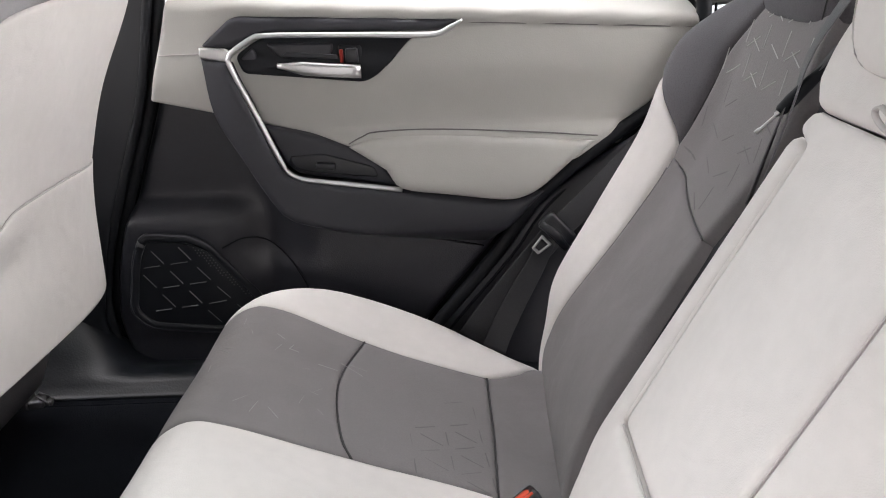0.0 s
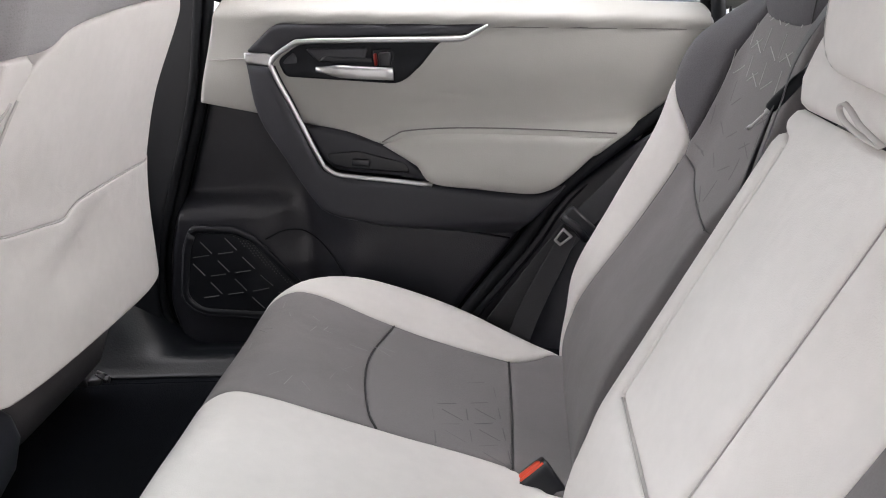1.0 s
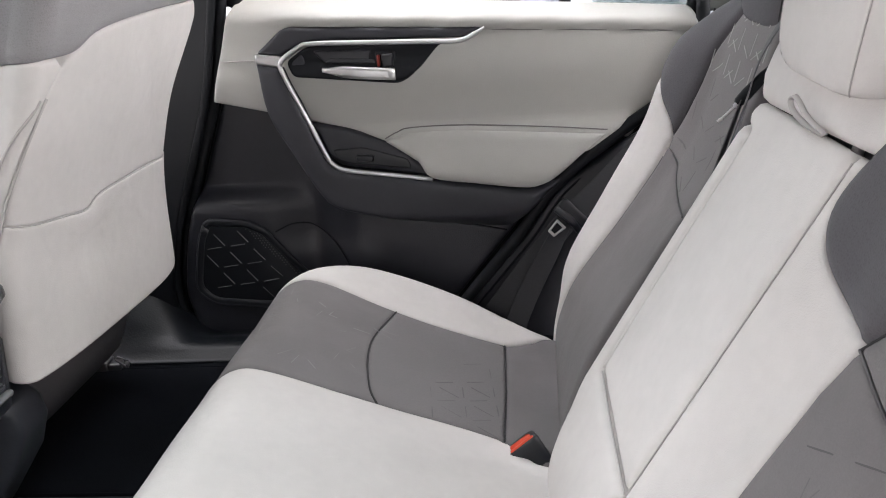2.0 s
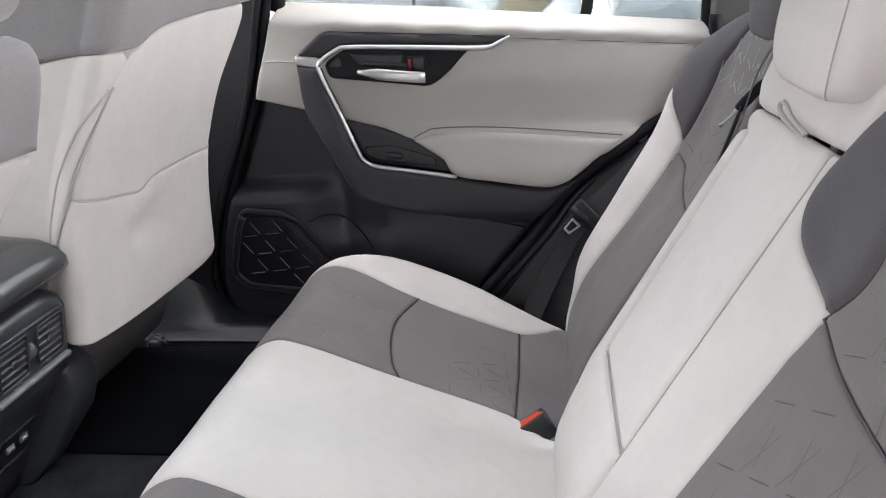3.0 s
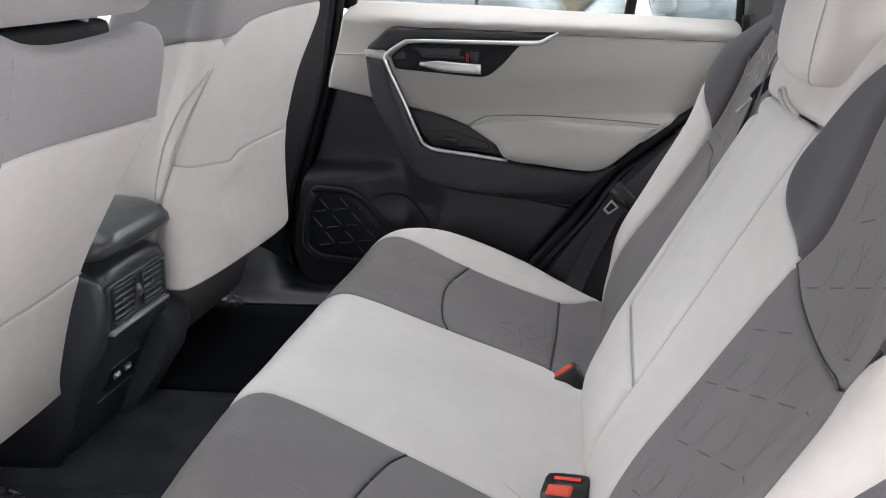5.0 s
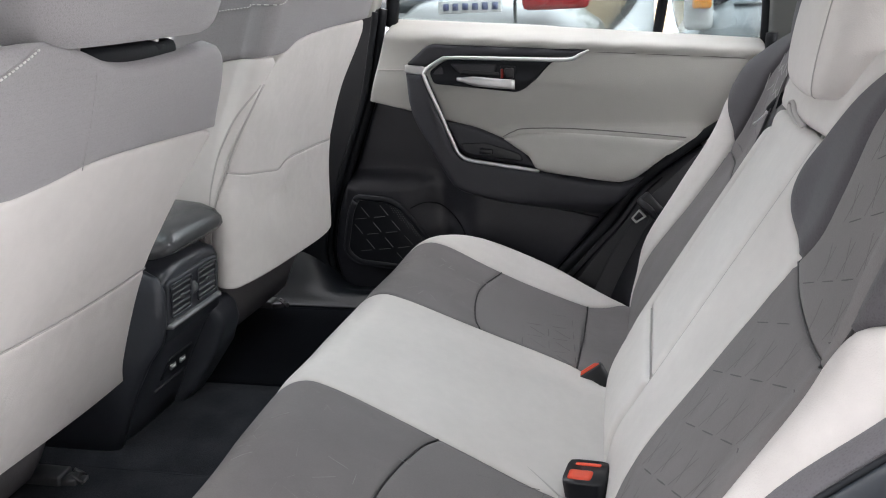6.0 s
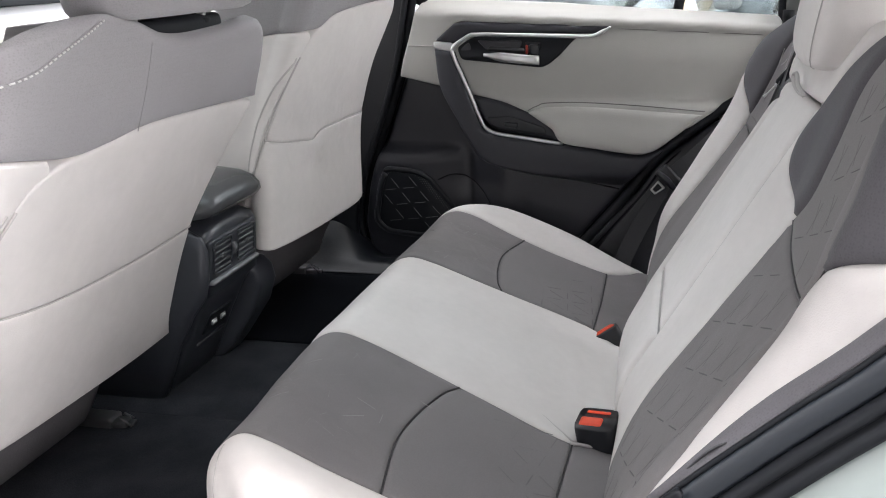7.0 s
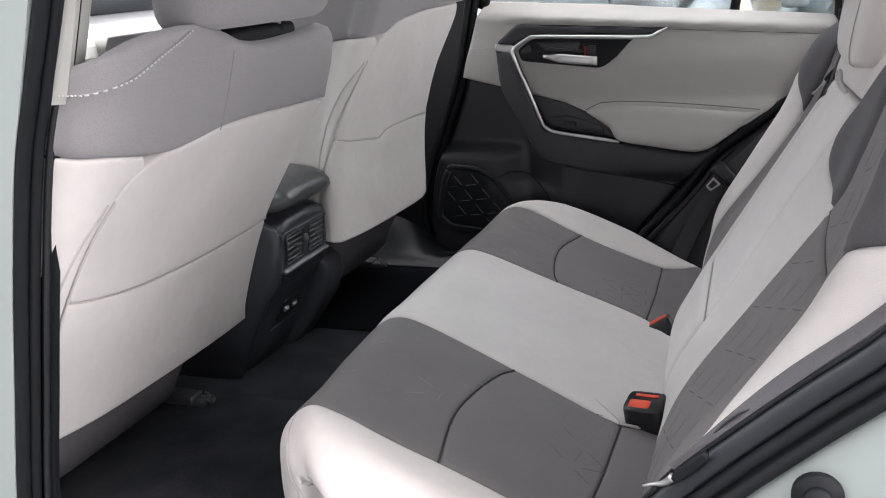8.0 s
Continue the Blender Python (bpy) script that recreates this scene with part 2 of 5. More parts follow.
def patch(name, outline, S, mat, parent, res=0.012, lift=0.004, rim=0.008, depth=0.012, sink=0.001, flip=1, label="", wrinkle=0.0):
    """A cushioned panel of any outline laid on the surface S, with rolled edges that tuck in."""
    from mathutils.geometry import delaunay_2d_cdt
    ring = resample([Vector(p[:2]) for p in outline], res * 0.6)
    R = np.array([p[:] for p in ring])
    A, B = R, np.roll(R, -1, 0)
    lo, hi = R.min(0), R.max(0)
    g = np.stack(np.meshgrid(np.arange(lo[0], hi[0], res), np.arange(lo[1], hi[1], res)), -1).reshape(-1, 2)
    inside = np.zeros(len(g), bool)
    for a, b in zip(A, B):
        cross = (a[1] > g[:, 1]) != (b[1] > g[:, 1])
        x = a[0] + (g[:, 1] - a[1]) * (b[0] - a[0]) / (b[1] - a[1] + 1e-12)
        inside ^= cross & (g[:, 0] < x)

    def dist(q):
        d = np.full(len(q), 1e9)
        for a, b in zip(A, B):
            w = b - a
            t = np.clip(((q - a) @ w) / (w @ w + 1e-12), 0, 1)
            d = np.minimum(d, np.hypot(*(q - a - t[:, None] * w).T))
        return d
    g = g[inside]
    near = []
    # rings of points that follow the edge, so that the roll is smooth
    for off in (0.25 * rim, 0.6 * rim, 1.0 * rim):
        T = np.roll(R, -1, 0) - np.roll(R, 1, 0)
        N = np.stack([-T[:, 1], T[:, 0]], 1) / (np.hypot(*T.T)[:, None] + 1e-9)
        area = 0.5 * np.sum(A[:, 0] * B[:, 1] - A[:, 1] * B[:, 0])
        q = R + N * off * (1 if area > 0 else -1)
        near.append(q[dist(q) > off * 0.93])
    if len(g):
        g = g[dist(g) > rim + 0.4 * res]
    pts = np.concatenate([R] + near + [g]) if len(g) else np.concatenate([R] + near)
    n = len(R)
    vs, _, fs, _, _, _ = delaunay_2d_cdt([Vector(p) for p in pts], [(i, (i + 1) % n) for i in range(n)], [list(range(n))], 1, 1e-6)
    V = np.array([v[:] for v in vs])
    d = dist(V)
    bm = bmesh.new()
    made = []
    for (u, v), dd in zip(V, d):
        k = 1 - min(dd / rim, 1)
        h = lift * math.sqrt(max(0, 1 - k * k)) - sink
        if wrinkle:
            h += wrinkle * noise.noise((u * 9, v * 9, 3.1)) * min(1, dd / 0.03)
        N = normal_of(S, u, v) * flip
        made.append((bm.verts.new(S(u, v) + N * h), N))
    for f in fs:
        try:
            bm.faces.new([made[i][0] for i in f])
        except ValueError:
            pass
    bm.edges.ensure_lookup_table()
    border = [e for e in bm.edges if len(e.link_faces) == 1]
    low = {}
    index = {m[0]: m[1] for m in made}
    for e in border:
        for w in e.verts:
            if w not in low:
                low[w] = bm.verts.new(w.co - index[w] * depth)
    for e in border:
        a, b = e.verts
        bm.faces.new((a, b, low[b], low[a]))
    for w in [w for w in bm.verts if not w.link_faces]:
        bm.verts.remove(w)
    return piece(name, bm, mat, parent, label)


def tube_bm(pts, r, n=6, flat=1.0, up=None):
    bm = bmesh.new()
    rings = []
    P = [Vector(p) for p in pts]
    ref = up
    for i, p in enumerate(P):
        t = (P[min(i + 1, len(P) - 1)] - P[max(i - 1, 0)]).normalized()
        base = Vector(ref) if ref is not None else (Vector((0, 0, 1)) if abs(t.z) < 0.9 else Vector((0, 1, 0)))
        a = t.cross(base)
        a = a.normalized() if a.length > 1e-6 else Vector((1, 0, 0))
        b = a.cross(t).normalized()
        rr = r(i / max(1, len(P) - 1)) if callable(r) else r
        rings.append([bm.verts.new(p + (a * math.cos(k * math.tau / n) + b * math.sin(k * math.tau / n) * flat) * rr) for k in range(n)])
    for A, B in zip(rings, rings[1:]):
        for k in range(n):
            bm.faces.new((A[k], A[(k + 1) % n], B[(k + 1) % n], B[k]))
    bm.faces.new(rings[0][::-1])
    bm.faces.new(rings[-1])
    return bm


def seam(pts, S, parent, mat=None, r=0.0016, h=0.0, flip=1, name="seam"):
    """A sewn seam along a line on the surface S."""
    line = resample([Vector(p[:2]) for p in pts], 0.008, False)
    return piece(name, tube_bm([S(p.x, p.y) + normal_of(S, p.x, p.y) * flip * h for p in line], r, 5), mat or SEAM_DARK, parent)


def loft_bm(rings, cap=True):
    bm = bmesh.new()
    R = [[bm.verts.new(p) for p in ring] for ring in rings]
    n = len(R[0])
    for A, B in zip(R, R[1:]):
        for k in range(n):
            bm.faces.new((A[k], A[(k + 1) % n], B[(k + 1) % n], B[k]))
    if cap:
        bm.faces.new(R[0][::-1])
        bm.faces.new(R[-1])
    return bm


def box_bm(lo, hi, r=0.004, seg=2):
    bm = bmesh.new()
    bmesh.ops.create_cube(bm, size=1)
    lo, hi = Vector(lo), Vector(hi)
    for v in bm.verts:
        v.co = Vector([lo[i] + (v.co[i] + 0.5) * (hi[i] - lo[i]) for i in range(3)])
    if r:
        bmesh.ops.bevel(bm, geom=list(bm.edges), offset=r, segments=seg, affect="EDGES", profile=0.5)
    return bm


def squircle(cx, cy, hx, hy, n=28, e=4.0):
    out = []
    for k in range(n):
        a = k * math.tau / n
        c, s = math.cos(a), math.sin(a)
        q = (abs(c) ** e + abs(s) ** e) ** (-1 / e)
        out.append((cx + hx * c * q, cy + hy * s * q))
    return out


def turned(bm, m):
    bmesh.ops.transform(bm, matrix=m, verts=bm.verts)
    return bm


def merged(*bms):
    """Joins bmeshes of one part into one."""
    out = bmesh.new()
    for b in bms:
        me = bpy.data.meshes.new("join")
        b.to_mesh(me)
        b.free()
        out.from_mesh(me)
        bpy.data.meshes.remove(me)
    return out


def lerp_table(x, xs, ys):
    return float(np.interp(x, xs, ys))


def smooth_table(xs, ys):
    """A smooth function through a few heights."""
    line = cr([(a, b) for a, b in zip(xs, ys)], 12)
    X, Y = [p.x for p in line], [p.y for p in line]
    return lambda x: float(np.interp(x, X, Y))


# ---- the car's shell ----
FLOOR_Z = 0.155


def structure(name, bm, mat, label, category, smooth=False):
    return tagged(part(name, bm, mat, None, "", smooth), label, category, "", "structure")


def ribbon_bm(pts, width, thick, side):
    """A flat band along a line: side gives the direction of its width at each end."""
    bm = bmesh.new()
    P = [Vector(p) for p in pts]
    rings = []
    for i, p in enumerate(P):
        t = (P[min(i + 1, len(P) - 1)] - P[max(i - 1, 0)]).normalized()
        f = i / max(1, len(P) - 1)
        w = (Vector(side[0]) * (1 - f) + Vector(side[1]) * f)
        w = (w - t * w.dot(t)).normalized()
        n = t.cross(w)
        rings.append([bm.verts.new(p + w * a * width / 2 + n * b * thick / 2) for a, b in ((-1, -0.5), (-0.9, -1), (0.9, -1), (1, -0.5), (1, 0.5), (0.9, 1), (-0.9, 1), (-1, 0.5))])
    for A, B in zip(rings, rings[1:]):
        for k in range(8):
            bm.faces.new((A[k], A[(k + 1) % 8], B[(k + 1) % 8], B[k]))
    bm.faces.new(rings[0][::-1])
    bm.faces.new(rings[-1])
    return bm


def inside_of(outline):
    R = [Vector(p[:2]) for p in outline]

    def test(x, y):
        hit = False
        for a, b in zip(R, R[1:] + R[:1]):
            if (a.y > y) != (b.y > y) and x < a.x + (y - a.y) * (b.x - a.x) / (b.y - a.y):
                hit = not hit
        return hit
    return test


def strokes_bm(strokes, S, flip, width=0.0026, h=0.0052, drop=0.0009):
    """Short narrow marks lying on a surface, each with its own edges."""
    bm = bmesh.new()
    for (a, b) in strokes:
        a, b = Vector(a), Vector(b)
        d = (b - a).normalized()
        q = Vector((-d.y, d.x)) * width / 2
        rows = []
        for t in (0, 0.5, 1):
            p = a.lerp(b, t)
            w = q * (0.75 if t != 0.5 else 1)
            N = normal_of(S, p.x, p.y) * flip
            rows.append([bm.verts.new(S(*(p - w)) + N * (h - drop)), bm.verts.new(S(p.x, p.y) + N * h), bm.verts.new(S(*(p + w)) + N * (h - drop))])
        for A, B in zip(rows, rows[1:]):
            for k in range(2):
                bm.faces.new((A[k], A[k + 1], B[k + 1], B[k]))
    return bm


structure("floor", box_bm((-1.3, -0.70, 0.09), (1.5, 0.80, FLOOR_Z), 0), SHADED_CARPET, "black carpeted car floor between the seats", "floor")
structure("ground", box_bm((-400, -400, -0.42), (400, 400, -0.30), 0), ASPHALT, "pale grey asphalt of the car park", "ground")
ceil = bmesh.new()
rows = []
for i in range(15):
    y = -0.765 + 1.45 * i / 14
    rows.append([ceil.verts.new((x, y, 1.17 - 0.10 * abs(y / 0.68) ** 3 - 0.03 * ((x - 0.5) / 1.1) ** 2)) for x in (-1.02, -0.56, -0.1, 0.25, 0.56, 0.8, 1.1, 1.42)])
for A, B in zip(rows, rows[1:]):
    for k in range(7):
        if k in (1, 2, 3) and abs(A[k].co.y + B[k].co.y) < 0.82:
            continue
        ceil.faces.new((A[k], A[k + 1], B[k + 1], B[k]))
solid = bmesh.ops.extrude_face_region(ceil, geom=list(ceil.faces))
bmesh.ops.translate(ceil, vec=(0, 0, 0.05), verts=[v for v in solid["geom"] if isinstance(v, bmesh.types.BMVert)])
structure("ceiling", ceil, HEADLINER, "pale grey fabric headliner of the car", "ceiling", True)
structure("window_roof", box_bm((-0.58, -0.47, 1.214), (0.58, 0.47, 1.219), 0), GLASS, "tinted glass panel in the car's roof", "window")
# Added wall out of view: blocks and bounces daylight at the near doors.
structure("wall_light_block", box_bm((-14, -3.15, -0.32), (5.6, -2.95, 7.0), 0), material("plain_stucco", (0.25, 0.243, 0.236), 0.9, var=0.1, scale=3, stain=0.1, stain_scale=0.8), "plain grey wall out of view, added to hold back near-side daylight", "wall")
structure("wall_rear", box_bm((1.50, -0.70, 0.09), (1.56, 0.75, 0.72), 0.01), GREY_PLASTIC, "grey lower trim of the tailgate", "wall")
structure("wall_front", box_bm((-1.36, -0.72, 0.09), (-1.25, 0.75, 0.70), 0.03), BLACK_PLASTIC, "black dashboard across the front of the car", "dashboard")
structure("wall_quarter", box_bm((0.86, 0.70, 0.09), (1.52, 0.78, 0.74), 0.01), GREY_PLASTIC, "grey cargo side trim", "wall")
structure("wall_quarter", box_bm((0.90, -0.70, 0.09), (1.52, -0.64, 0.74), 0.01), GREY_PLASTIC, "grey cargo side trim", "wall")

structure("trim_dashboard", box_bm((-1.38, -0.71, 0.703), (-1.21, 0.74, 0.777), 0.02), LIGHT_TRIM, "pale soft pad along the dashboard top", "dashboard")

# ---- far rear door ----
FRONT_EDGE = [(-0.030, 0.84), (-0.046, 0.764), (-0.078, 0.632), (-0.164, 0.406), (-0.190, 0.30), (-0.195, 0.235), (-0.17, 0.16), (-0.10, 0.125)]
REAR_EDGE = [(0.30, 0.14), (0.352, 0.223), (0.469, 0.361), (0.536, 0.452), (0.647, 0.541), (0.741, 0.608), (0.795, 0.70), (0.80, 0.77)]


def smooth01(t):
    t = max(0.0, min(1.0, t))
    return t * t * (3 - 2 * t)


def upper(x, z):
    """The pale upper trim: swells between belt line and armrest, leans out at the top."""
    y = 0.737 - 0.014 * math.exp(-((z - 0.665) / 0.05) ** 2)
    y -= 0.022 * smooth01((0.575 - z) / 0.03) * smooth01((x - 0.15) / 0.1)
    d = z - 0.734 + 0.0714 * (x - 0.44)
    y += -0.015 * smooth01(d / 0.007) * smooth01((x - 0.02) / 0.10) + 0.060 * smooth01((d - 0.009) / 0.036)
    return Vector((x, y, z))


def lower(x, z):
    """The black lower trim: a ledge over the speaker, a shallow map pocket behind it."""
    ledge = 0.046 * smooth01((0.462 - z) / 0.042) * smooth01((0.10 - x) / 0.13)
    pocket = 0.012 * smooth01((0.37 - z) / 0.06) * smooth01((x + 0.02) / 0.10) * smooth01((0.24 - x) / 0.12)
    return Vector((x, 0.788 - ledge - pocket - 0.045 * smooth01((x - 0.06) / 0.12), z))


door = thing("car_door", (0.3, 0.80, 0.12), "closed rear car door with pale and black trim panels", "car door")
board = cr([(-0.044, 0.775)] + FRONT_EDGE[2:], 5) + cr(REAR_EDGE[:6] + [(0.785, 0.69), (0.785, 0.73)], 5)
patch("door_board", board, lambda x, z: Vector((x, 0.80, z)), BLACK_PLASTIC, door, 0.04, 0.004, 0.012, 0.05)
patch("lower_panel", cr(FRONT_EDGE[2:], 5) + cr(REAR_EDGE[:5], 5) + [Vector((0.03, 0.60))], lower, BLACK_PLASTIC, door, 0.011, 0.008, 0.014, 0.03, label="black grained lower door trim")
main = rounded([(-0.075, 0.633), (-0.024, 0.815), (0.32, 0.789), (0.796, 0.746), (0.805, 0.722), (0.805, 0.672), (0.757, 0.606), (0.672, 0.548), (0.61, 0.505), (0.30, 0.535), (0.2, 0.553), (0.106, 0.585), (0.026, 0.607)], [0.003, 0.01, 0.02, 0.014, 0.01, 0.03, 0.03, 0.01, 0.01, 0.01, 0.01, 0.01, 0.01])
patch("upper_panel", main, upper, LIGHT_TRIM, door, 0.008, 0.006, 0.008, 0.05, label="pale padded upper door trim")
seam([(0.425, 0.7345), (0.60, 0.722), (0.80, 0.7078)], upper, door, SEAM_MID, 0.0011, 0.0055)
seam([(-0.050, 0.704), (0.022, 0.703)], upper, door, SEAM_LIGHT, 0.0012, 0.006)


def armrest_face(x, z):
    return Vector((x, 0.710 - 0.018 * smooth01((0.56 - z) / 0.09), z))


arm_outline = cr([(0.243, 0.545), (0.265, 0.552), (0.291, 0.557), (0.40, 0.556), (0.640, 0.538)], 4) + cr([(0.595, 0.503), (0.552, 0.468), (0.525, 0.454), (0.49, 0.450), (0.40, 0.463), (0.327, 0.476), (0.302, 0.507)], 4)
patch("armrest", arm_outline, armrest_face, LIGHT_TRIM, door, 0.009, 0.010, 0.016, 0.06, label="pale padded armrest")
seam(cr([(0.243, 0.548), (0.265, 0.556), (0.291, 0.5615), (0.40, 0.5605), (0.645, 0.545)], 4), upper, door, SEAM_MID, 0.0012, 0.006)
band = cr([(0.018, 0.698), (0.028, 0.607), (0.070, 0.53), (0.108, 0.462)], 4) + cr([(0.125, 0.437), (0.156, 0.420), (0.25, 0.398), (0.46, 0.358)], 4) + cr([(0.50, 0.40), (0.556, 0.458)], 3) + cr([(0.525, 0.450), (0.49, 0.446), (0.40, 0.459), (0.323, 0.472), (0.169, 0.496)], 4) + cr([(0.150, 0.503), (0.129, 0.526), (0.064, 0.690)], 4)


def band_face(x, z):
    return Vector((x, 0.700 + 0.020 * smooth01((0.10 - x) / 0.09) * smooth01((z - 0.45) / 0.1) + 0.045 * smooth01((0.415 - z) / 0.05), z))


patch("dark_band", band, band_face, DARK_TRIM, door, 0.010, 0.010, 0.014, 0.06, label="charcoal trim band that sweeps under the armrest")
patch("upper_band", rounded([(0.019, 0.716), (0.074, 0.760), (0.12, 0.757), (0.432, 0.737), (0.399, 0.722), (0.114, 0.732), (0.064, 0.708)], [0.008, 0.015, 0.02, 0.003, 0.004, 0.02, 0.004]),
      lambda x, z: Vector((x, 0.722, z)), DARK_TRIM, door, 0.010, 0.008, 0.010, 0.04, label="charcoal trim above the handle")
silver = cr([(0.436, 0.738), (0.418, 0.728), (0.399, 0.7195), (0.37, 0.7185), (0.25, 0.7245), (0.125, 0.7305)], 5)[:-1] + cr([(0.113, 0.7295), (0.098, 0.722), (0.075, 0.708), (0.066, 0.697), (0.067, 0.686)], 4)[:-1] + cr([(0.075, 0.665), (0.098, 0.61), (0.128, 0.537)], 4)[:-1] + cr([(0.137, 0.517), (0.150, 0.505), (0.172, 0.497), (0.25, 0.485), (0.326, 0.473)], 5)
piece("silver_strip", tube_bm([Vector((p.x, 0.703 - 0.006 * smooth01((0.6 - p.y) / 0.1), p.y)) for p in silver], lambda f: 0.0045 * (0.4 + 0.6 * smooth01(f / 0.08)), 8), CHROME, door, "satin silver trim strip")
patch("silver_end", rounded([(0.017, 0.716), (0.018, 0.698), (0.064, 0.688), (0.068, 0.706), (0.06, 0.712)], 0.003), lambda x, z: Vector((x, 0.716, z)), CHROME, door, 0.006, 0.004, 0.005, 0.015)
recess = patch("handle_recess", rounded([(0.073, 0.699), (0.116, 0.726), (0.362, 0.717), (0.349, 0.708), (0.300, 0.660), (0.278, 0.649), (0.086, 0.672)], [0.01, 0.02, 0.01, 0.01, 0.02, 0.015, 0.01]),
               lambda x, z: Vector((x, 0.722 - 0.011 * smooth01((0.705 - z) / 0.035), z)), RUBBER, door, 0.010, 0.004, 0.006, 0.03, label="black recess behind the door handle")
patch("recess_plate", rounded([(0.124, 0.716), (0.232, 0.712), (0.226, 0.688), (0.146, 0.690)], 0.006), lambda x, z: Vector((x, 0.7175, z)), BLACK_PLASTIC, recess, 0.010, 0.003, 0.005, 0.008)
patch("cheek", rounded([(0.080, 0.694), (0.104, 0.712), (0.116, 0.678), (0.088, 0.679)], 0.006), lambda x, z: Vector((x, 0.7175, z)), DARK_TRIM, recess, 0.010, 0.003, 0.005, 0.008)
hb = []
for f in range(11):
    t = f / 10
    hh = 0.0040 + 0.0065 * smooth01(t / 0.35)
    yy = 0.702 - 0.010 * math.sin(math.pi * t)
    hb.append([Vector((0.143 + 0.130 * t, yy + py, 0.6825 - 0.015 * t + pz)) for py, pz in squircle(0, 0, 0.006, hh, 16, 4)])
piece("door_handle", loft_bm(hb), CHROME, recess, "satin chrome inner door handle")
patch("handle_shadow_gap", rounded([(0.146, 0.693), (0.240, 0.685), (0.236, 0.694), (0.155, 0.702)], 0.003), lambda x, z: Vector((x, 0.714, z)), SATIN_BLACK, recess, 0.008, 0.002, 0.003, 0.006)
patch("lock_housing", rounded([(0.238, 0.709), (0.275, 0.706), (0.277, 0.672), (0.240, 0.674)], 0.005), lambda x, z: Vector((x, 0.7155, z)), RUBBER, recess, 0.008, 0.003, 0.004, 0.01)
piece("lock_tab", box_bm((0.2410, 0.708, 0.681), (0.2465, 0.716, 0.702), 0.002), LOCK_RED, recess, "red lock marker")
piece("lock_knob", box_bm((0.250, 0.706, 0.679), (0.270, 0.716, 0.703), 0.003), SATIN_BLACK, recess)
patch("switch_panel", cr([(0.108, 0.585), (0.15, 0.576), (0.189, 0.565), (0.245, 0.544), (0.280, 0.521), (0.302, 0.500), (0.323, 0.474)], 4) + cr([(0.25, 0.489), (0.172, 0.501), (0.152, 0.508), (0.135, 0.525)], 4),
      lambda x, z: Vector((x, 0.715, z)), DARK_TRIM, door, 0.010, 0.006, 0.010, 0.05, label="black window switch panel")
patch("switch_well", rounded([(0.142, 0.535), (0.20, 0.537), (0.282, 0.511), (0.288, 0.492), (0.172, 0.507), (0.15, 0.515)], 0.008), lambda x, z: Vector((x, 0.709, z)), SATIN_BLACK, door, 0.010, 0.002, 0.004, 0.006)
piece("window_switch", turned(box_bm((-0.016, -0.006, -0.006), (0.016, 0.006, 0.006), 0.003), pose(0.203, 0.705, 0.517, 0, 6, 0)), SATIN_BLACK, door, "black rocker window switch")
seam(cr([(0.0, 0.372), (0.035, 0.383), (0.08, 0.370), (0.13, 0.33), (0.155, 0.28), (0.16, 0.22)], 6), lower, door, RUBBER, 0.0016, 0.009)
seam(cr([(0.17, 0.415), (0.30, 0.39), (0.455, 0.357)], 4), lower, door, RUBBER, 0.002, 0.008)

# speaker
SPK = [(-0.130, 0.408), (-0.048, 0.401), (-0.014, 0.383), (0.066, 0.268), (0.060, 0.212), (-0.140, 0.232), (-0.172, 0.264), (-0.150, 0.37)]


def speaker_face(x, z):
    return lower(x, z) + Vector((0, -0.012, 0))


speaker = patch("speaker_grille", rounded(SPK, [0.012, 0.012, 0.01, 0.02, 0.01, 0.02, 0.02, 0.02]), speaker_face, SATIN_BLACK, door, 0.010, 0.004, 0.006, 0.02, label="black speaker grille with a diamond pattern")
ring = rounded(SPK, [0.012, 0.012, 0.01, 0.02, 0.01, 0.02, 0.02, 0.02])
mid = Vector((-0.055, 0.31))
for k, r in ((0.985, 0.0030), (0.885, 0.0018)):
    line = [mid + (p - mid) * k for p in ring]
    piece("grille_rim", tube_bm([speaker_face(p.x, p.y) - Vector((0, 0.004, 0)) for p in resample(line + [line[0]], 0.008, False)], r, 6), DARK_TRIM, speaker)
bevel = [mid + (p - mid) * 0.935 for p in ring]
piece("grille_bevel", tube_bm([speaker_face(p.x, p.y) - Vector((0, 0.0035, 0)) for p in resample(bevel + [bevel[0]], 0.008, False)], 0.0075, 10, 0.45, (0, 1, 0)), SATIN_BLACK, speaker, "glossy black rim of the grille")
in_spk = inside_of([mid + (p - mid) * 0.84 for p in ring])
ribs, holes = [], bmesh.new()
for i in range(-6, 7):
    for j in range(-6, 7):
        cx, cz = -0.107 + i * 0.048 + j * 0.028, 0.365 + i * 0.005 - j * 0.038
        for dx, dz in ((0.0190, -0.0240), (0.029, 0.003)):
            ox, oz = (0, 0) if dx < 0.02 else (0.036, -0.012)
            a, b = (cx + ox - dx / 2, cz + oz - dz / 2), (cx + ox + dx / 2, cz + oz + dz / 2)
            if in_spk(*a) and in_spk(*b):
                ribs.append((a, b))
piece("grille_ribs", strokes_bm(ribs, speaker_face, 1, 0.0017, 0.0072, 0.003), GREY_RIB, speaker)
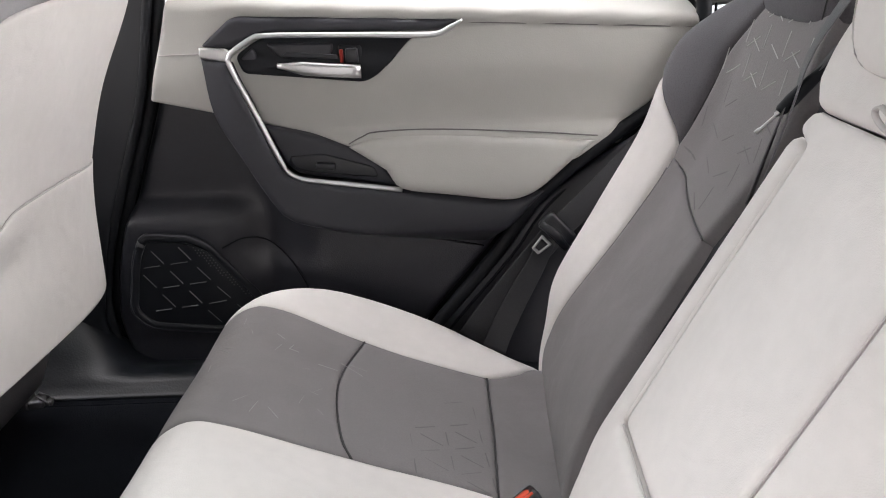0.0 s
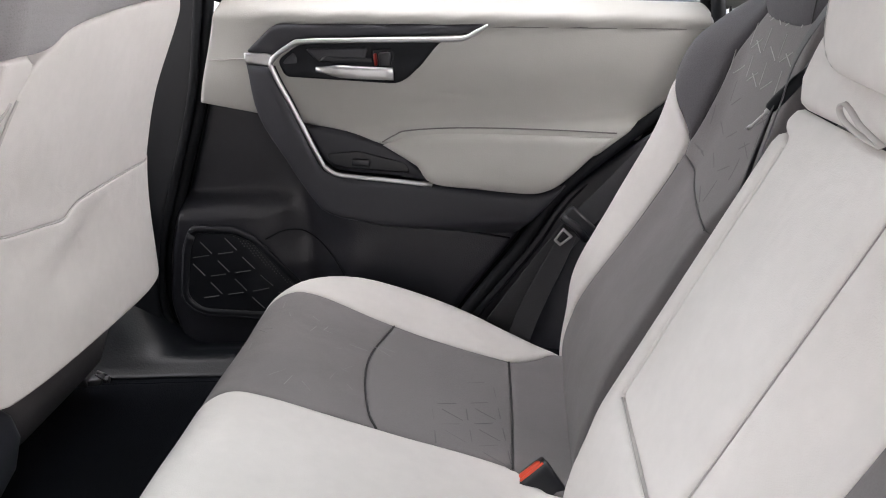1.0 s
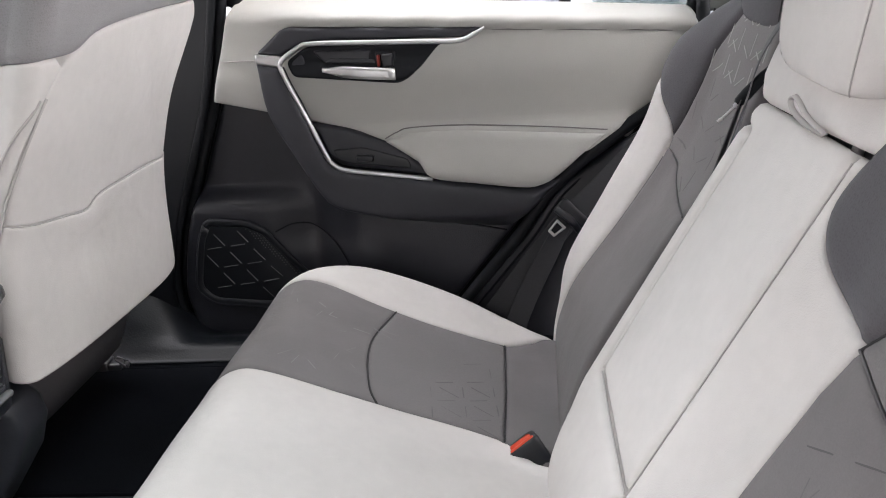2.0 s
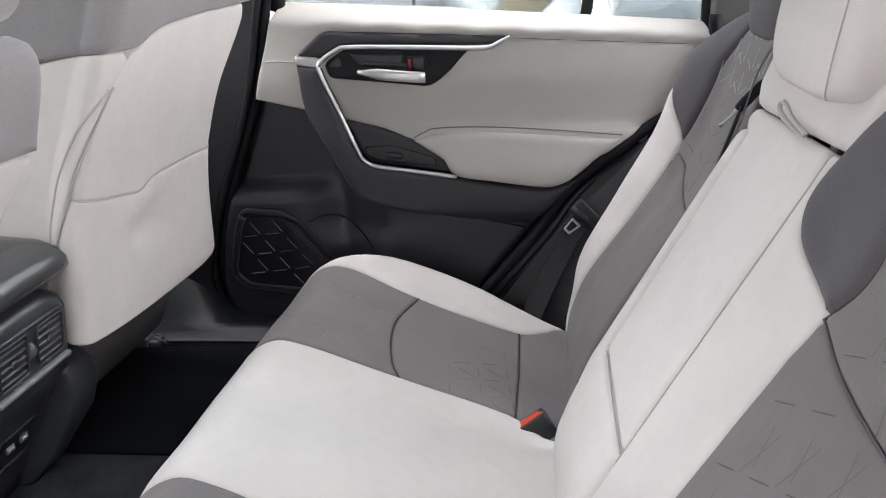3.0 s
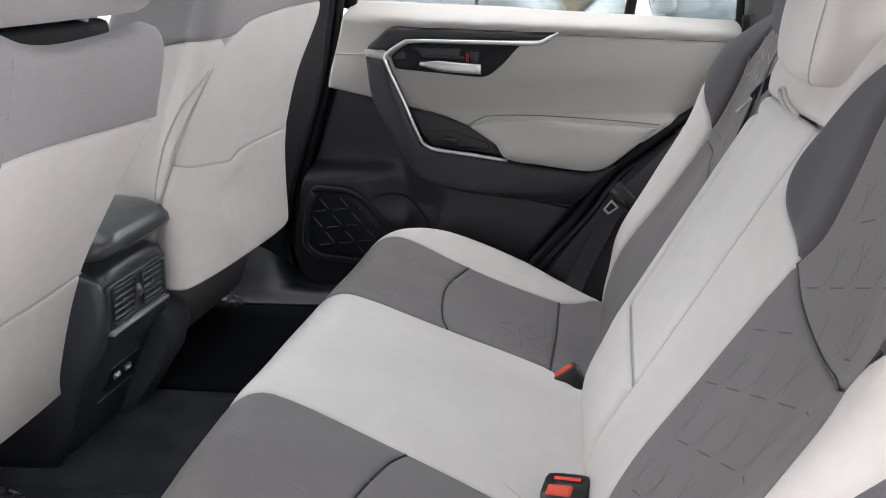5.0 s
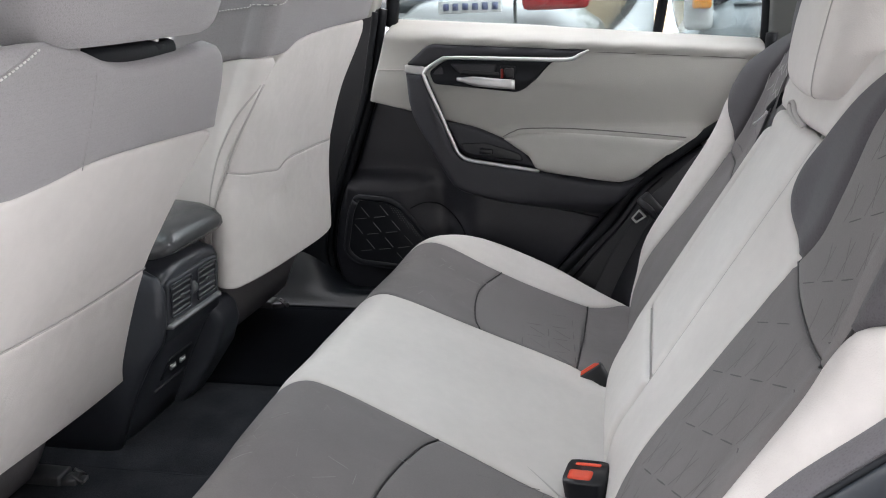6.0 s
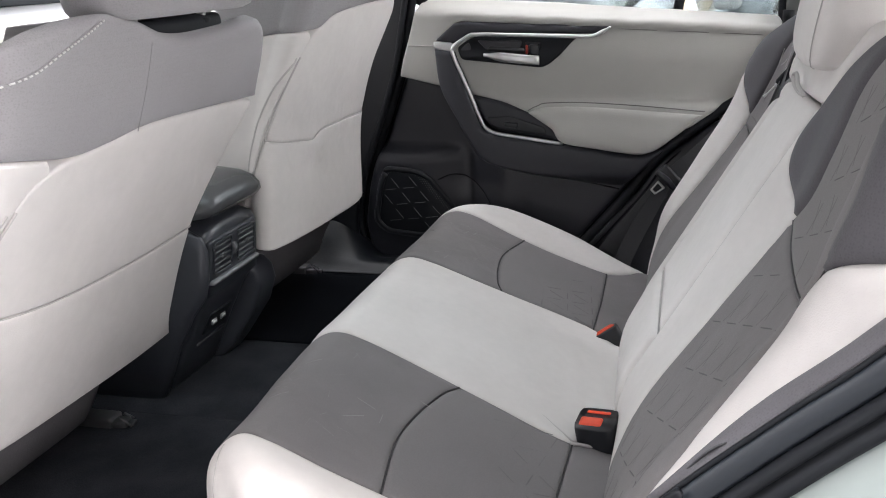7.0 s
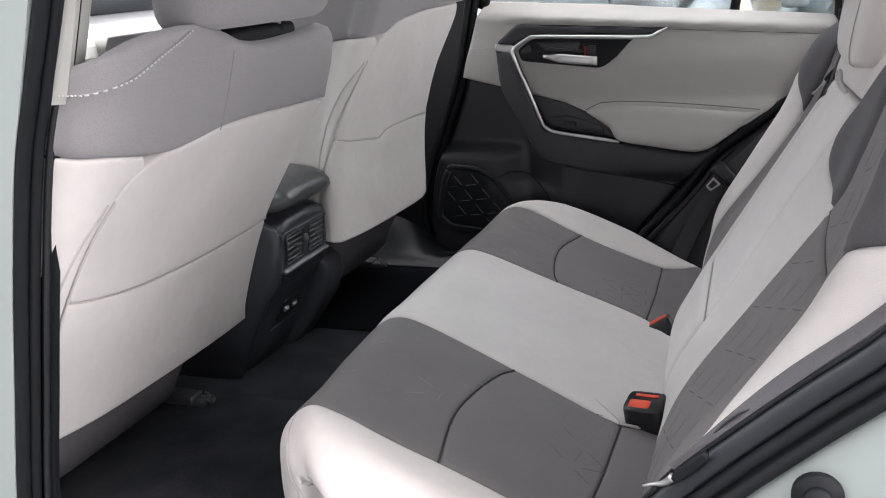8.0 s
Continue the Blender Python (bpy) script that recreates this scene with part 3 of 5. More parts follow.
for i in range(40):
    for j in range(30):
        x, z = -0.16 + i * 0.0056 + (j % 2) * 0.0028, 0.24 + j * 0.005
        if in_spk(x, z) and (x + z * 0.85 > 0.275):
            p = speaker_face(x, z) + Vector((0, -0.0048, 0))
            vs = [holes.verts.new(p + Vector((0.0013 * math.cos(a), 0, 0.0013 * math.sin(a)))) for a in (0, 1.05, 2.09, 3.14, 4.19, 5.24)]
            c = holes.verts.new(p + Vector((0, -0.0012, 0)))
            for k in range(6):
                holes.faces.new((vs[k], vs[(k + 1) % 6], c))
tagged(piece("grille_studs", holes, GREY_RIB, speaker), kind="stuff")

# window of the far door
win = thing("window_1", (0.4, 0.80, 0.80), "clear side window over the rear door", "window", kind="structure")
piece("pane", box_bm((-0.04, 0.803, 0.70), (0.57, 0.807, 1.12), 0), GLASS, win)
piece("quarter_pane", box_bm((0.60, 0.803, 0.70), (0.80, 0.807, 1.10), 0), GLASS, win)
piece("divider", tube_bm([Vector((0.570, 0.800, 0.71)), Vector((0.600, 0.79, 0.9)), Vector((0.62, 0.75, 1.1))], 0.011, 8), RUBBER, win, "black window divider bar")
piece("belt_seal", tube_bm([Vector((x, 0.796, 0.786 - 0.078 * (x + 0.03))) for x in (-0.03, 0.2, 0.4, 0.6, 0.8)], 0.006, 6), RUBBER, win)
piece("rear_frame", tube_bm(cr([(0.802, 0.79, 0.70), (0.805, 0.785, 0.78), (0.80, 0.77, 0.95), (0.76, 0.72, 1.10)], 4), 0.012, 8), RUBBER, win)
piece("top_frame", tube_bm(cr([(-0.03, 0.79, 0.80), (0.0, 0.76, 0.95), (0.06, 0.69, 1.09), (0.4, 0.66, 1.12), (0.76, 0.69, 1.10)], 4), 0.016, 8), RUBBER, win)

structure("wall_side", box_bm((-0.50, 0.822, 0.02), (1.50, 0.84, 0.70), 0), RUBBER, "black inner skin of the far body side", "wall")

# ---- far body: pillar, seals, sill, quarter trim ----
SEAL_EDGE = cr(FRONT_EDGE[:5] + [(-0.192, 0.245), (-0.182, 0.208), (-0.158, 0.180), (-0.115, 0.167), (-0.04, 0.163), (0.10, 0.162), (0.25, 0.162)], 5)
tagged(piece("door_seal", tube_bm([Vector((p.x - 0.010, 0.765, p.y)) for p in SEAL_EDGE], 0.011, 8), RUBBER, None), "black rubber seal round the rear door", "door seal", "door seals", "structure")
tagged(piece("door_seal", tube_bm([Vector((p.x - 0.022, 0.742, p.y - 0.006)) for p in SEAL_EDGE], 0.008, 8), RUBBER, None), "black rubber seal round the rear door", "door seal", "door seals", "structure")
tagged(piece("door_seal", tube_bm([Vector((p.x + 0.010, 0.722, p.y - 0.010)) for p in cr(REAR_EDGE, 5)], 0.012, 8), RUBBER, None), "black rubber seal round the rear door", "door seal", "door seals", "structure")
tagged(piece("door_seal", tube_bm([Vector((p.x + 0.032, 0.735, p.y - 0.026)) for p in cr(REAR_EDGE, 5)], 0.0025, 6), RUBBER, None), "thin glossy seal lip beside the rear seat", "door seal", "door seals", "structure")
pillar = thing("pillar_1", (-0.2, 0.77, 0.14), "black pillar trim between the far doors", "pillar", kind="structure")
pil_edge = [Vector((p.x - 0.022, p.y)) for p in cr(FRONT_EDGE, 5)]
patch("lower_trim", pil_edge[:-6] + [Vector((-0.34, 0.15)), Vector((-0.30, 0.40)), Vector((-0.20, 0.70)), Vector((-0.18, 0.79))], lambda x, z: Vector((x, 0.750 - 0.03 * smooth01((-0.1 - x) / 0.2), z)), SATIN_BLACK, pillar, 0.02, 0.006, 0.012, 0.06)
patch("upper_trim", [Vector(p) for p in ((-0.075, 0.795), (-0.17, 0.795), (-0.13, 1.10), (0.0, 1.10), (-0.052, 0.84))], lambda x, z: Vector((x, 0.755 - 0.25 * (z - 0.8), z)), LIGHT_TRIM, pillar, 0.02, 0.005, 0.01, 0.05, label="pale upper pillar trim")


def sill_face(x, y):
    z = 0.158 + 0.020 * smooth01((y - 0.615) / 0.03) - 0.014 * smooth01((y - 0.665) / 0.06)
    return Vector((x, y, z + 0.11 * smooth01((-0.135 - x) / 0.16) * smooth01((y - 0.63) / 0.11)))


tagged(patch("sill_plate", [Vector(p) for p in ((-0.62, 0.61), (0.33, 0.61), (0.30, 0.765), (-0.62, 0.745))], sill_face, SILL, None, 0.012, 0.004, 0.01, 0.03), "black plastic sill plate of the far door", "sill", "", "structure")


def quarter_face(x, z):
    return Vector((x, 0.742 - 0.05 * smooth01((x - 0.50 - 0.5 * (z - 0.3)) / 0.12), z))


tagged(patch("quarter_trim", cr([(0.31, 0.12), (0.375, 0.21), (0.49, 0.345), (0.56, 0.435), (0.67, 0.522), (0.765, 0.59), (0.83, 0.69)], 4) + [Vector((0.95, 0.74)), Vector((0.95, 0.12))], quarter_face, BLACK_PLASTIC, None, 0.014, 0.006, 0.012, 0.04), "black plastic trim beside the far rear backrest", "trim", "", "structure")
tagged(patch("pillar_trim", [Vector(p) for p in ((0.808, 0.735), (0.808, 0.90), (0.78, 1.10), (1.1, 1.10), (1.1, 0.745))], lambda x, z: Vector((x, 0.735 - 0.2 * (z - 0.75), z)), GREY_PLASTIC, None, 0.02, 0.006, 0.012, 0.05), "grey rear pillar trim behind the side window", "pillar", "", "structure")

belt = thing("seat_belt", (0.50, 0.69, 0.2), "black seat belt with a metal tongue hanging beside the rear seat", "seat belt")
piece("webbing", ribbon_bm(cr([(0.425, 0.705, 0.20), (0.475, 0.700, 0.268), (0.53, 0.690, 0.34), (0.575, 0.683, 0.395), (0.64, 0.690, 0.455), (0.74, 0.70, 0.56), (0.84, 0.69, 0.72)], 5), 0.046, 0.0016, [(0.7, 0.15, -0.7), (0.6, 0.35, -0.65)]), WEBBING, belt)
piece("lap_strap", ribbon_bm(cr([(0.560, 0.672, 0.385), (0.535, 0.672, 0.335), (0.505, 0.682, 0.275), (0.478, 0.69, 0.215), (0.465, 0.69, 0.18)], 5), 0.040, 0.0016, [(0.5, 0.5, -0.5), (0.75, -0.2, -0.4)]), WEBBING, belt)
piece("tongue", turned(merged(box_bm((-0.010, -0.008, -0.032), (0.022, 0.008, 0.032), 0.006), tube_bm([Vector((-0.004, -0.005, -0.030)), Vector((0.0, -0.009, 0.0)), Vector((-0.004, -0.005, 0.030))], 0.007, 8)), pose(0.570, 0.664, 0.398, 0, -42, 8)), SATIN_BLACK, belt, "black plastic tongue cover")
blade = bmesh.new()
out2 = rounded([(-0.008, -0.012), (-0.036, -0.008), (-0.036, 0.008), (-0.008, 0.012)], 0.003)
in2 = rounded([(-0.013, -0.0075), (-0.031, -0.005), (-0.031, 0.005), (-0.013, 0.0075)], 0.002)
vo = [[blade.verts.new((p.x, h, p.y)) for p in out2] for h in (-0.0012, 0.0012)]
vi = [[blade.verts.new((p.x, h, p.y)) for p in in2] for h in (-0.0012, 0.0012)]
n2 = len(out2)
for k in range(n2):
    j = (k + 1) % n2
    blade.faces.new((vo[0][k], vo[0][j], vi[0][j], vi[0][k]))
    blade.faces.new((vo[1][k], vo[1][j], vi[1][j], vi[1][k]))
    blade.faces.new((vo[0][k], vo[0][j], vo[1][j], vo[1][k]))
    blade.faces.new((vi[0][k], vi[0][j], vi[1][j], vi[1][k]))
piece("latch_plate", turned(blade, pose(0.563, 0.662, 0.394, 0, -42, 8)), STEEL, belt, "steel latch plate with a slot")

# ---- rear bench cushion ----
CUSHION = cr([(0.075, 0.13), (0.050, 0.20), (0.047, 0.27), (0.060, 0.32), (0.10, 0.349), (0.15, 0.341), (0.25, 0.300), (0.35, 0.258), (0.45, 0.213), (0.52, 0.190), (0.60, 0.18)], 10)
ridge = 40
_cu, _len = [], 0.0
for _k in range(ridge, -1, -1):
    if _k < ridge:
        _len += (CUSHION[_k] - CUSHION[_k + 1]).length
    _cu.insert(0, 0.10 - _len)
_cu += [p.x for p in CUSHION[ridge + 1:]]
_cx, _cz = [p.x for p in CUSHION], [p.y for p in CUSHION]
CUSHION_HALF = smooth_table((-0.14, 0.04, 0.10, 0.16, 0.25, 0.36, 0.44, 0.49, 0.54, 0.60), (0.60, 0.60, 0.605, 0.635, 0.665, 0.665, 0.645, 0.625, 0.60, 0.57))


def cushion(u, y):
    """The bench's top: u runs from its front foot over the ridge to the back, y across the car."""
    x, z = lerp_table(u, _cu, _cx), lerp_table(u, _cu, _cz)
    e = CUSHION_HALF(u) - abs(y)
    k = max(0.0, min(1.3, 1 - e / 0.09))
    z -= 0.05 * (1 - math.sqrt(max(0, 1 - min(k, 1) ** 2))) * smooth01((u + 0.03) / 0.13)
    if u < 0.2:
        x += 0.075 * k * k * (1 - max(0, u) / 0.2)
    x += 0.018 * smooth01((-y - 0.22) / 0.3) * (1 - smooth01((u - 0.02) / 0.2))
    z += 0.022 * math.exp(-((e - 0.060) / 0.052) ** 2) * smooth01((u - 0.06) / 0.16)
    z -= 0.006 * math.exp(-((abs(y) - 0.36) / 0.12) ** 2) * math.exp(-((u - 0.34) / 0.10) ** 2)
    return Vector((x, y, z))


def both(points, s):
    """The far side's line, or its twin on the near side."""
    far = 0.010 if s > 0 else 0.0
    return [Vector((p[0] + (0.02 * smooth01((p[0] - 0.15) / 0.1) * smooth01((0.52 - p[0]) / 0.05) if s < 0 else 0), s * p[1] - far * (1 - smooth01((p[0] - 0.30) / 0.14)) * smooth01((0.60 - p[1]) / 0.06))) for p in points]


def upto(line, u):
    return [p for p in line if p.x <= u]


def past(line, u):
    return [p for p in line if p.x >= u]


bench = thing("bench_seat_cushion", (0.3, 0, 0.155), "two-tone grey cloth rear bench cushion", "car seat")
inner_line = cr([(-0.13, 0.195), (0.02, 0.195), (0.10, 0.192), (0.20, 0.196), (0.30, 0.204), (0.40, 0.211), (0.456, 0.212)], 5)
outer_line = cr([(-0.13, 0.52), (0.0, 0.52), (0.09, 0.52), (0.15, 0.522), (0.26, 0.512), (0.36, 0.510), (0.449, 0.514)], 5)
arc_line = cr([(0.284, 0.203), (0.268, 0.24), (0.252, 0.32), (0.249, 0.40), (0.268, 0.512)], 5)
stitch_line = [Vector((0.456, 0.212)), Vector((0.455, 0.36)), Vector((0.449, 0.514))]
patch("centre_panel", both(inner_line, 1) + both([(0.50, 0.178), (0.58, 0.17)], 1) + both([(0.58, 0.15), (0.50, 0.165)], -1) + both(inner_line, -1)[::-1], cushion, LIGHT_CLOTH, bench, 0.012, 0.006, 0.012, 0.02, label="pale grey cloth centre panel", wrinkle=0.003)
for s in (1, -1):
    patch("front_panel", both(upto(inner_line, 0.280), s) + both(arc_line, s) + both(upto(outer_line, 0.262), s)[::-1], cushion, DARK_CLOTH, bench, 0.012, 0.005, 0.010, 0.02, label="dark grey cloth panel", wrinkle=0.002)
    region = both(arc_line, s) + both(past(outer_line, 0.272), s) + both(stitch_line, s)[::-1] + both(past(inner_line, 0.290), s)[::-1]
    patch("seat_panel", region, cushion, KNIT_CLOTH, bench, 0.012, 0.005, 0.010, 0.02, label="dark grey embossed cloth panel", wrinkle=0.002)
    patch("rear_panel", both(stitch_line, s) + both([(0.50, 0.535), (0.56, 0.585), (0.585, 0.50), (0.585, 0.17), (0.50, 0.185)], s), cushion, DARK_CLOTH, bench, 0.012, 0.005, 0.010, 0.02, label="dark grey cloth panel")
    rim_line = [(u, CUSHION_HALF(u)) for u in (-0.13, -0.05, 0.0, 0.05, 0.10, 0.14, 0.18, 0.22, 0.26, 0.30, 0.34, 0.38, 0.42, 0.45, 0.48, 0.51, 0.54, 0.57)]
    bol = patch("bolster", both(outer_line, s) + both([(0.50, 0.535), (0.56, 0.585)], s) + both(rim_line, s)[::-1], cushion, LIGHT_CLOTH, bench, 0.010, 0.006, 0.012, 0.05, label="pale grey cloth side bolster")
    seam(both(cr([(0.085, 0.535), (0.06, 0.57), (0.0, 0.592), (-0.10, 0.596)], 5), s), cushion, bol, SEAM_LIGHT, 0.0014, 0.0045)
    seam(both(arc_line, s), cushion, bench, h=0.0015)
    seam(both(stitch_line, s), cushion, bench, h=0.0015)
    seam(both(inner_line, s), cushion, bench, h=0.0, mat=SEAM_MID)
    seam(both(outer_line, s), cushion, bench, h=0.0, mat=SEAM_MID)
    # embossed starburst of short strokes near the stitched end
    test = inside_of(region)
    rnd = random.Random(7 + s)
    st = []
    side, lean = 0.056, radians(38)
    for i in range(-8, 9):
        for j in range(-8, 9):
            q0 = Vector(((i + 0.5 * j) * side, j * side * 0.866))
            for k in range(3):
                way = Vector((math.cos(k * math.pi / 3), math.sin(k * math.pi / 3))) * side
                ends = []
                for f in (0.16, 0.72):
                    q = q0 + way * f
                    ends.append((0.395 + q.x * math.cos(lean) - q.y * math.sin(lean), s * (0.285 + q.x * math.sin(lean) + q.y * math.cos(lean))))
                mu, my = (ends[0][0] + ends[1][0]) / 2, abs(ends[0][1] + ends[1][1]) / 2
                if test(*ends[0]) and test(*ends[1]) and rnd.random() < 1.5 * (mu - 0.325) / 0.10 - 1.4 * max(0, my - 0.34) / 0.12 - (0.5 if s < 0 else 0):
                    st.append(tuple(ends))
    tagged(piece("embossing", strokes_bm(st, cushion, 1, 0.0020, 0.0046, 0.0006), EMBOSS_SOFT if s > 0 else STROKE_SOFT, bench), kind="stuff")
    # pale scuffs on the front edge of the cloth
    sc = []
    for k in range(26):
        u, y = rnd.uniform(0.09, 0.26), s * rnd.uniform(0.22, 0.48)
        a, l = rnd.uniform(0, 6.28), rnd.uniform(0.012, 0.035)
        sc.append(((u, y), (u + l * math.cos(a), y + l * math.sin(a))))
    tagged(piece("scuffing", strokes_bm(sc, cushion, 1, 0.0014, 0.0042), SCUFF, bench), kind="stuff")
seam(both(cr([(0.375, 0.155), (0.42, 0.185), (0.456, 0.21)], 5), -1), cushion, bench, SEAM_LIGHT, 0.0014, 0.005)
seam(both([(0.452, 0.216), (0.50, 0.203), (0.545, 0.188)], -1), cushion, bench, SEAM_LIGHT, 0.0028, 0.006, name="piping")
piece("base", box_bm((0.10, -0.56, 0.1555), (0.60, 0.56, 0.172), 0.006), BLACK_PLASTIC, bench)

# ---- rear backrests ----
BACK = smooth_table((0.14, 0.20, 0.26, 0.335, 0.45, 0.565, 0.66, 0.75, 0.80, 0.83), (0.545, 0.541, 0.556, 0.592, 0.675, 0.755, 0.79, 0.822, 0.862, 0.92))


FAR_WING = smooth_table((0.14, 0.26, 0.35, 0.45, 0.52, 0.58, 0.65, 0.70, 0.74, 0.80), (0.0, 0.004, 0.028, 0.044, 0.054, 0.058, 0.056, 0.046, 0.024, 0.0))


def back(y, z):
    """The face of the rear backrests."""
    x = BACK(z)
    a = abs(y)
    if y > 0:
        x -= FAR_WING(z) * smooth01((a - 0.47) / 0.13)
        k = max(0, (a - 0.605) / 0.05)
    else:
        x -= 0.022 * smooth01((z - 0.26) / 0.15) * smooth01((a - 0.50) / 0.08)
        k = max(0, (a - 0.615) / 0.055)
    x += 0.06 * k * k
    return Vector((x, y, z))


def middle(y, z):
    """The centre part of the backrest, which stands proud of the outer seats."""
    c = 0.5846 - 0.06 * y + 0.59 * (z - 0.35)
    if z < 0.30:
        d = 0.30 - z
        c = 0.5551 - 0.06 * y - 0.59 * d + 3.45 * d * d
    c += 5 * max(0, y - 0.112) ** 2 + 0.028 * smooth01((0.35 - z) / 0.12) * smooth01((y - 0.095) / 0.06)
    if z > 0.69:
        c = 0.785 - 0.06 * y + 0.40 * (z - 0.69) + 6 * max(0, z - 0.77) ** 2
    w = smooth01((y + 0.235) / 0.10)
    return Vector((back(y, z).x * (1 - w) + c * w, y, z))


def mirror(points, s):
    """A line given for the far side, or its twin on the near side."""
    return [Vector((s * p[0], p[1])) for p in points]


# the near seat's lines: bolster seam, edge, seam under the shoulders, shoulder pad
B_OUT = cr([(0.60, 0.17), (0.620, 0.235), (0.624, 0.33), (0.615, 0.42), (0.604, 0.462), (0.590, 0.513), (0.584, 0.548), (0.579, 0.580)], 5)
B_EDGE = cr([(0.615, 0.17), (0.640, 0.235), (0.657, 0.32), (0.675, 0.42), (0.680, 0.52), (0.677, 0.655), (0.635, 0.73), (0.575, 0.79), (0.53, 0.82)], 5)
U_LINE = cr([(0.579, 0.580), (0.545, 0.5645), (0.508, 0.5545), (0.45, 0.551), (0.345, 0.5555), (0.264, 0.570)], 5)
WING = cr([(0.579, 0.580), (0.587, 0.602), (0.598, 0.630), (0.602, 0.66), (0.60, 0.70), (0.565, 0.75), (0.50, 0.80)], 5)
B_FOOT = cr([(0.579, 0.580), (0.584, 0.596), (0.594, 0.611), (0.612, 0.627), (0.628, 0.636), (0.648, 0.645), (0.677, 0.655)], 5)


# the far seat's own lines: bolster seam, shoulder pad, outer edge
FAR_OUT = cr([(0.53, 0.17), (0.575, 0.235), (0.535, 0.33), (0.522, 0.42), (0.520, 0.511), (0.526, 0.566)], 5)
FAR_U = cr([(0.523, 0.550), (0.49, 0.536), (0.43, 0.519), (0.36, 0.508), (0.297, 0.503)], 5)
FAR_WING_LINE = cr([(0.526, 0.566), (0.518, 0.61), (0.510, 0.65), (0.504, 0.70), (0.47, 0.745), (0.42, 0.79)], 5)
FAR_PAD_FOOT = cr([(0.526, 0.566), (0.541, 0.585), (0.568, 0.610), (0.602, 0.642), (0.632, 0.664)], 5)
FAR_EDGE = cr([(0.58, 0.17), (0.605, 0.235), (0.622, 0.32), (0.645, 0.42), (0.648, 0.52), (0.632, 0.664), (0.616, 0.705), (0.575, 0.747), (0.52, 0.776), (0.45, 0.80)], 5)


def lattice(s, test, rows, cols, y0, z0):
    """Rows of dashes with upright and slanting strokes between them."""
    out = ([], [])
    for i in range(cols):
        for j in range(rows):
            cy, cz = y0 + i * 0.056, z0 + i * 0.021 + j * 0.062
            for k, ((a, b), (c, d)) in enumerate((((-0.016, -0.006), (0.016, 0.006)), ((0.034, 0.020), (0.014, 0.048)), ((0.022, 0.010), (0.032, 0.050)))):
                p, q = (s * (cy + a), cz + b), (s * (cy + c), cz + d)
                if all(test(r[0] + e, r[1]) for r in (p, q) for e in (-0.026, 0.026)):
                    out[min(k, 1)].append((p, q))
    return out


